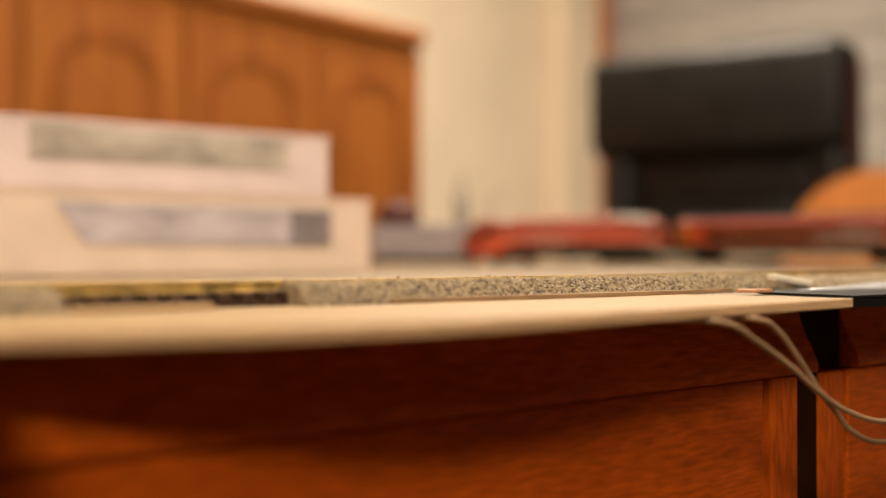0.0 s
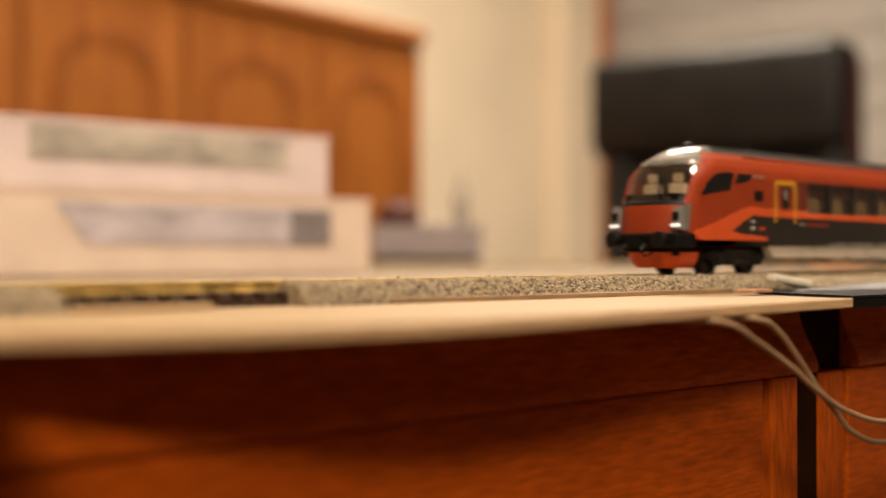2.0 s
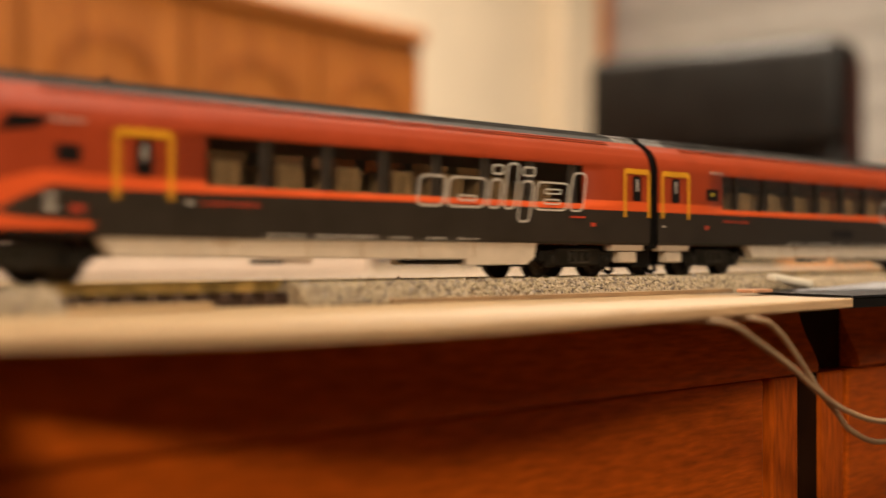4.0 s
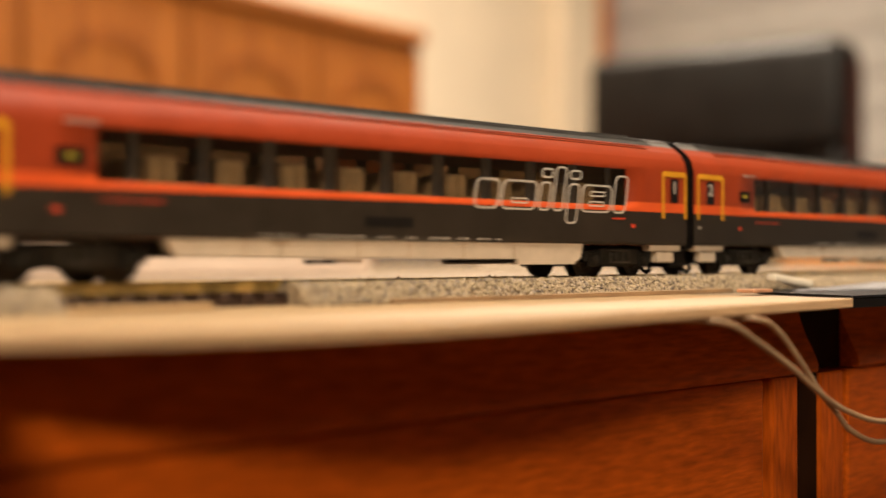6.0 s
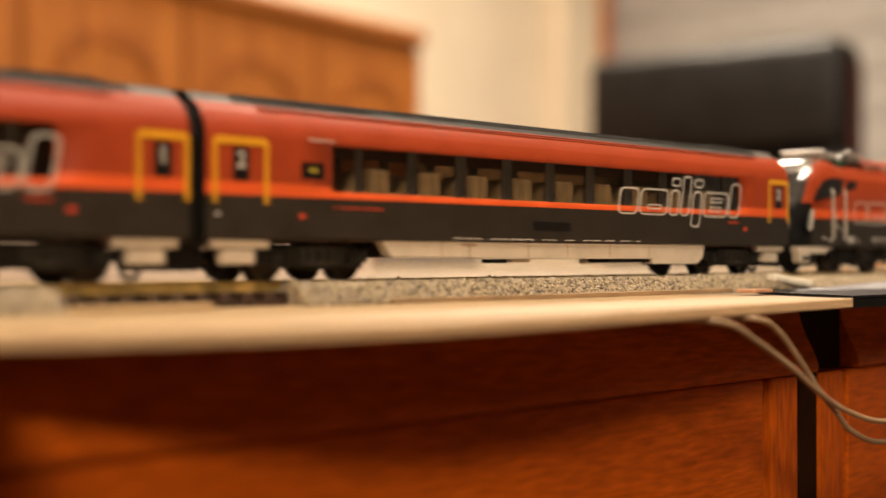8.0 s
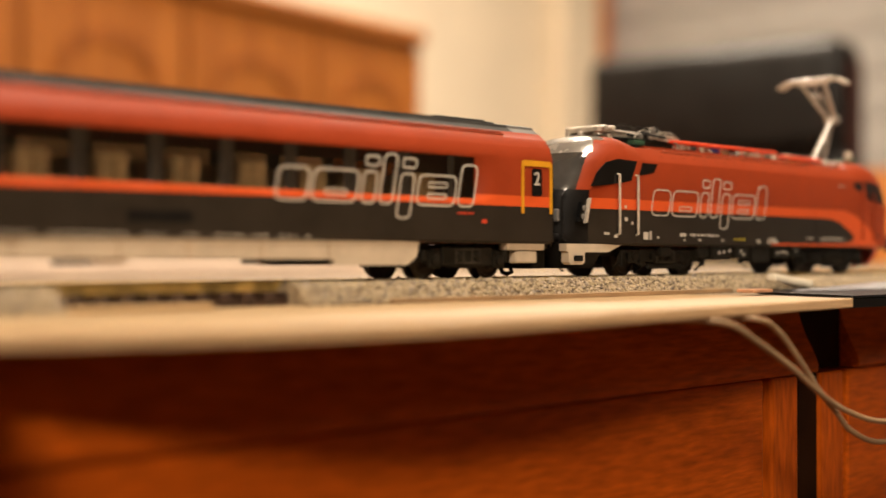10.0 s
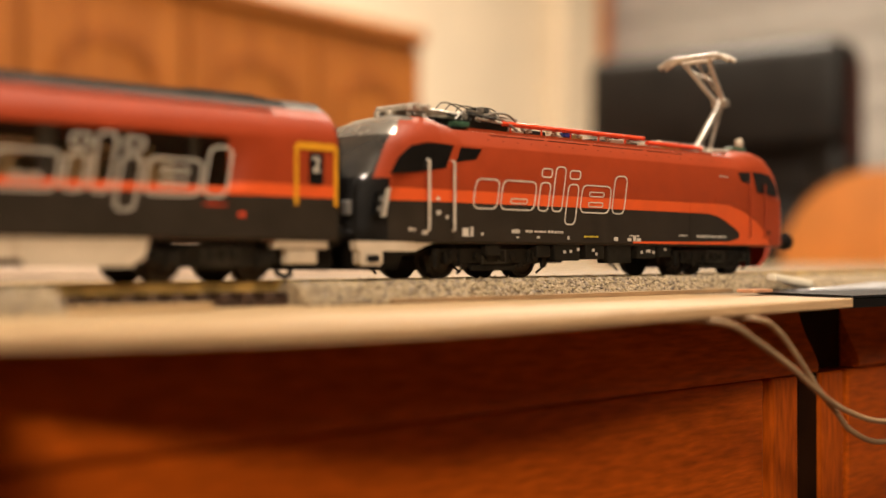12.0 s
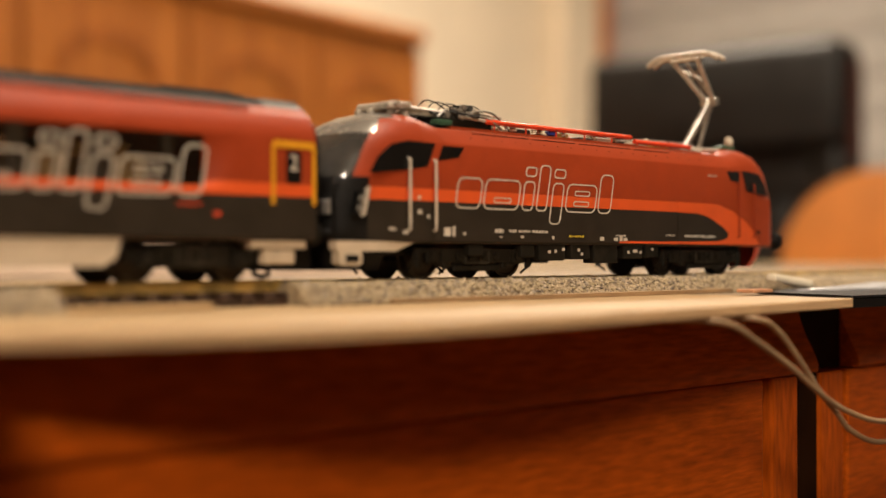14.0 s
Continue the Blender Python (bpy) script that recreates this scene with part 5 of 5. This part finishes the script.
def sideboard_with_arches():
    x0, y0, ang, L, D, top = 0.25, 1.315, 8.4, 1.505, 0.42, RAIL + 0.448
    t = thing("oak_cabinet", "honey-coloured oak cabinet with arched door panels", "cabinet", pose(x0, y0, 0, 0, 0, ang))
    part("carcass", box(bmesh.new(), 0, L, 0.022, D, 0.10, top - 0.03), OAK, t)
    part("cornice", box(bmesh.new(), -0.012, L + 0.006, -0.008, D + 0.01, top - 0.03, top, bevel=0.008), OAK, t)
    part("plinth", box(bmesh.new(), 0.02, L - 0.02, 0.04, D, 0, 0.10), OAKDARK, t)
    n, z0, z1 = 5, 0.12, top - 0.035
    w = L / n
    for i in range(n):
        a, b = i * w + 0.004, (i + 1) * w - 0.004
        d = part("door", box(bmesh.new(), a, b, 0.004, 0.021, z0, z1, bevel=0.003), OAK, t)
        c, r = (a + b) / 2, (b - a) / 2 - 0.065
        pts = [(c - r, z0 + 0.08), (c + r, z0 + 0.08)] + [(c + r * math.cos(q), z1 - 0.09 - r * 0.75 + r * 0.75 * math.sin(q)) for q in (math.pi * j / 16 for j in range(17))]
        bm = bmesh.new()
        ribb = [(x, z) for x, z in pts]
        cx, cz = c, (z0 + z1) / 2
        big = [(cx + (x - cx) * 1.22, cz + (z - cz) * 1.05) for x, z in ribb]
        v = [[bm.verts.new((x, y, z)) for x, z in q] for q, y in ((ribb, 0.0015), (big, 0.0015), (big, 0.0038), (ribb, 0.0038))]
        m = len(ribb)
        for q in range(4):
            for j in range(m):
                bm.faces.new((v[q][j], v[q][(j + 1) % m], v[(q + 1) % 4][(j + 1) % m], v[(q + 1) % 4][j]))
        part("arch_moulding", bm, OAKDARK, d)
        bm = bmesh.new()
        lathe(bm, [(0.004, 0), (0.006, -0.012), (0.010, -0.018), (0.006, -0.024)], 14, 1, "y", (b - 0.03, 0.003, 0.62))
        part("knob", bm, METAL, d, "small metal knob", smooth=True)


sideboard_with_arches()


def office_chair():
    t = thing("office_chair", "black leather office chair with a high padded back", "chair", pose(2.225, 1.183, 0, 0, 0, -79.7))
    def pad(x0, x1, y0, y1, z0, z1, b):
        bm = box(bmesh.new(), x0, x1, y0, y1, z0, z1, bevel=b, segs=5)
        return bm
    back = part("backrest", pad(-0.274, 0.262, 0.02, 0.13, 0.50, 1.175, 0.032), LEATHER, t, smooth=True)
    part("headrest", pad(-0.279, 0.266, -0.040, 0.10, 0.98, 1.192, 0.030), LEATHER, back, "thick rolled headrest", smooth=True)
    part("lumbar_pad", pad(-0.17, 0.17, -0.005, 0.06, 0.60, 0.90, 0.04), LEATHER, back, smooth=True)
    for s in (-1, 1):
        part("side_bolster", pad(min(s * 0.19, s * 0.264), max(s * 0.19, s * 0.264), -0.012, 0.08, 0.54, 1.04, 0.03), LEATHER, back, smooth=True)
        bm = bmesh.new()
        tube(bm, smooth_line([(s * 0.28, -0.02, 0.50), (s * 0.30, -0.04, 0.70), (s * 0.30, -0.30, 0.70), (s * 0.28, -0.34, 0.50)], 6), 0.02, 10)
        part("armrest", bm, BLACK, t, smooth=True)
    part("side_trim", pad(0.2665, 0.272, 0.0, 0.06, 0.95, 1.15, 0.003), DARKRED, t, "dark red piping along the back")
    part("seat", pad(-0.26, 0.26, -0.48, 0.06, 0.42, 0.54, 0.05), LEATHER, t, smooth=True)
    bm = bmesh.new()
    lathe(bm, [(0.03, 0.08), (0.03, 0.42)], 16, 1, "z", (0, -0.2, 0))
    part("gas_lift", bm, METAL, t, smooth=True)
    for i in range(5):
        q = 2 * math.pi * i / 5
        bm = bmesh.new()
        tube(bm, [(0, -0.2, 0.11), (0.30 * math.cos(q), -0.2 + 0.30 * math.sin(q), 0.065)], 0.022, 8)
        leg = part("base_arm", bm, BLACK, t, smooth=True)
        bm = bmesh.new()
        lathe(bm, [(0.028, -0.02), (0.03, -0.012), (0.03, 0.012), (0.028, 0.02)], 14, 1, "y", (0.30 * math.cos(q), -0.2 + 0.30 * math.sin(q), 0.03))
        part("castor", bm, BLACK, leg, smooth=True)


office_chair()


def round_chair():
    t = thing("round_back_chair", "orange lacquered chair with a rounded back", "chair", pose(1.968, 0.709, 0, 0, 0, -62))
    r = 0.155
    zc = RAIL - 0.006
    pts = [(-r, 0.40)] + [(r * math.cos(q), zc + r * math.sin(q)) for q in (math.pi - math.pi * j / 28 for j in range(29))] + [(r, 0.40)]
    bm = prism(bmesh.new(), pts[::-1], -0.012, 0.018)
    bmesh.ops.bevel(bm, geom=[e for e in bm.edges], offset=0.010, segments=3, affect="EDGES")
    part("backrest", bm, ORANGECH, t, smooth=True)
    part("seat", box(bmesh.new(), -0.2, 0.2, -0.40, 0.0, 0.42, 0.455, bevel=0.015), ORANGECH, t)
    for x in (-0.17, 0.17):
        for y in (-0.37, -0.03):
            bm = bmesh.new()
            lathe(bm, [(0.014, 0), (0.02, 0.42)], 12, 1, "z", (x, y, 0))
            part("leg", bm, ORANGECH, t, smooth=True)


round_chair()


# ---- cables, sheets and scraps at the board's edge ----
def scraps():
    ob = solid("black_sheet", sheet(bmesh.new(), [(0.3535, -0.0835), (0.90, -0.0835), (0.90, -0.0225), (0.425, -0.0225), (0.372, -0.040)], ZB + 0.0001, ZB + 0.0007), [TAPE, TAPE], "glossy black plastic sheet lying beside the board joint", "sheet")
    bm = bmesh.new()
    n = 26
    rows = []
    for i in range(n + 1):
        u = i / n
        x = 0.392 + 0.46 * u
        w = 0.006 + 0.030 * min(1, u * 3.2)
        rows.append([bm.verts.new((x, -0.0440 + w * q + 0.0012 * noise.noise(Vector((x * 40, 0, 4))), ZB + 0.0009 + 0.0022 * min(1, u * 8) * (1 - (2 * abs(q)) ** 2) + 0.0004 * noise.noise(Vector((x * 90, q * 3, 1))))) for q in (-0.5, -0.35, -0.2, 0, 0.2, 0.35, 0.5)])
    for a, c in zip(rows, rows[1:]):
        for j in range(6):
            bm.faces.new((a[j], c[j], c[j + 1], a[j + 1]))
    ob = solid("tape_strip", bm, TAPESILVER, "crumpled shiny silver-grey tape along the black sheet", "tape", smooth=True)
    m = ob.modifiers.new("thickness", "SOLIDIFY")
    m.thickness = 0.0003
    R = RAIL
    for pts, label in (
        ([(0.262, -0.080, R - 0.0092), (0.2717, -0.092, R - 0.0100), (0.2867, -0.092, R - 0.0154), (0.3033, -0.092, R - 0.0228), (0.318, -0.092, R - 0.0306), (0.3336, -0.092, R - 0.0369), (0.3566, -0.092, R - 0.0418), (0.40, -0.092, R - 0.043), (0.45, -0.085, R - 0.036)], "pale beige cable hanging from under the board"),
        ([(0.282, -0.078, R - 0.0092), (0.290, -0.090, R - 0.0098), (0.2996, -0.090, R - 0.0131), (0.3096, -0.090, R - 0.0203), (0.3201, -0.090, R - 0.0293), (0.331, -0.090, R - 0.0372), (0.3407, -0.090, R - 0.0436), (0.3606, -0.090, R - 0.0483), (0.40, -0.090, R - 0.046), (0.45, -0.083, R - 0.038)], "second pale beige cable looping below the first")):
        bm = bmesh.new()
        tube(bm, smooth_line(pts, 8), 0.0008, 10)
        solid("cable", bm, WIRE, label, "cable", group="hanging cables", smooth=True)
    solid("copper_tab", box(bmesh.new(), 0.3560, 0.3675, -0.0485, -0.0420, ZB + 0.0008, ZB + 0.0019, bevel=0.0003), COPPER, "small copper foil tab beside the track", "contact tab")
    solid("white_chip", box(bmesh.new(), -0.0135, 0.0135, -0.002, 0.002, 0, 0.0030, bevel=0.0009), WHITEPL, "off-white plastic offcut leaning on the ballast", "offcut", pose(0.4195, -0.0245, ZB + 0.0018, 0, 6.5, 0))
    t = thing("grey_case", "low grey-violet plastic case on the board's far end", "case", pose(1.08, 0.845, ZB, 0, 0, -45))
    part("case_body", box(bmesh.new(), -0.068, 0.066, 0, 0.05, 0.012, 0.052, bevel=0.003), GREYBOX, t)
    part("case_foot", box(bmesh.new(), -0.066, 0.064, 0.002, 0.048, 0.0, 0.0118), BLACK, t)
    bm = bmesh.new()
    lathe(bm, [(0.009, 0), (0.010, 0.004), (0.010, 0.034), (0.005, 0.044), (0.004, 0.058), (0.005, 0.060)], 18)
    solid("bottle", bm, FILM2, "small dark bottle standing on the grey case", "bottle", pose(1.127, 0.833, ZB + 0.0522), smooth=True)
    solid("cloth", lathe(bmesh.new(), [(0.022, 0), (0.028, 0.008), (0.024, 0.02), (0.008, 0.029)], 20), DARKRED, "dark red folded cloth on the grey case", "cloth", pose(1.07, 0.885, ZB + 0.0522), smooth=True)


scraps()

# ---- motion ----
CONTROL = control_car()
COACH_A = coach("1", "red and grey first-class model passenger coach")
COACH_B = coach("2", "red and grey second-class model passenger coach next to the engine")
ENGINE = locomotive()
# seconds, and the place along the track of the gap before the locomotive
RUN = [(0, 1434.5), (0.5, 1364.5), (1, 1294.0), (1.5, 1223.5), (2, 1155.0), (2.5, 1086.5), (3, 1016.3), (3.2, 987.5), (3.7, 919.5), (4.2, 854.5), (4.7, 792.5), (5.3, 721.5), (5.5, 697.0), (6, 635.9), (6.5, 581.2),
       (7, 532.7), (7.5, 485.2), (8, 437.3), (8.2, 419.9), (8.7, 379.6), (9.2, 344.2), (9.7, 315.2), (10.3, 286.8), (10.5, 276), (11, 251.8), (11.5, 230), (12, 216.8), (12.5, 210.2), (12.7, 209.7), (14.0, 209.7)]


def run_at(t):
    """Smooth place of the train at t, by a monotone cubic."""
    T, S = [a for a, _ in RUN], [b for _, b in RUN]
    d = [(S[i + 1] - S[i]) / (T[i + 1] - T[i]) for i in range(len(T) - 1)]
    m = [d[0]] + [2 * d[i - 1] * d[i] / (d[i - 1] + d[i]) if d[i - 1] * d[i] > 0 else 0.0 for i in range(1, len(d))] + [d[-1]]
    i = max(0, min(len(d) - 1, sum(1 for q in T if q <= t) - 1))
    w = T[i + 1] - T[i]
    u = (t - T[i]) / w
    return S[i] * (2 * u ** 3 - 3 * u * u + 1) + S[i + 1] * (3 * u * u - 2 * u ** 3) + w * m[i] * (u ** 3 - 2 * u * u + u) + w * m[i + 1] * (u ** 3 - u * u)


def motions():
    # vehicle, offset of its left gap from the locomotive's, half length, the two pivots from its left gap
    fleet = [(CONTROL, -3 * PITCHLEN - 6.5, 134.0, 48.0, 232.0), (COACH_A, -2 * PITCHLEN - 2.5, 132.5, 37.0, 228.0), (COACH_B, -PITCHLEN - 2.5, 132.5, 37.0, 228.0), (ENGINE, 0.0, 111.5, 55.4, 169.2)]
    for car, off, half, pa, pb in fleet:
        bogies = [o for o in MOVERS if o.parent == car]
        rows, turns = [], [[], []]
        for i in range(141):
            t = i / 10
            g = run_at(t) + off
            (A, ha), (B, hb) = path(g + pa), path(g + pb)
            way = (B - A).normalized()
            yaw = math.degrees(math.atan2(way.y, way.x))
            c = A + way * (half - pa)
            rows.append((t, pose(c.x * MM, c.y * MM, RAIL, 0, 0, yaw)))
            for q, (b, hd) in enumerate(zip(bogies, (ha, hb))):
                turns[q].append((t, pose(b.location.x, 0, 0, 0, 0, math.degrees(hd) - yaw)))
        walk(car, rows)
        for b, tr in zip(bogies, turns):
            axles = [w for w in b.children if "roll" in w]
            walk(b, [r for r in tr if r[0] <= 9] + [tr[-1]])
            for w in axles:
                r = w["roll"]
                x = w.location.x
                spin = []
                for f in range(0, 13 * FPS + 1):
                    q = math.degrees((run_at(f / FPS) - run_at(0)) / r)
                    spin.append((f / FPS, pose(x, 0, r * MM, 0, q % 360.0, 0)))
                spin.append((14.0, spin[-1][1]))
                walk(w, spin)


motions()
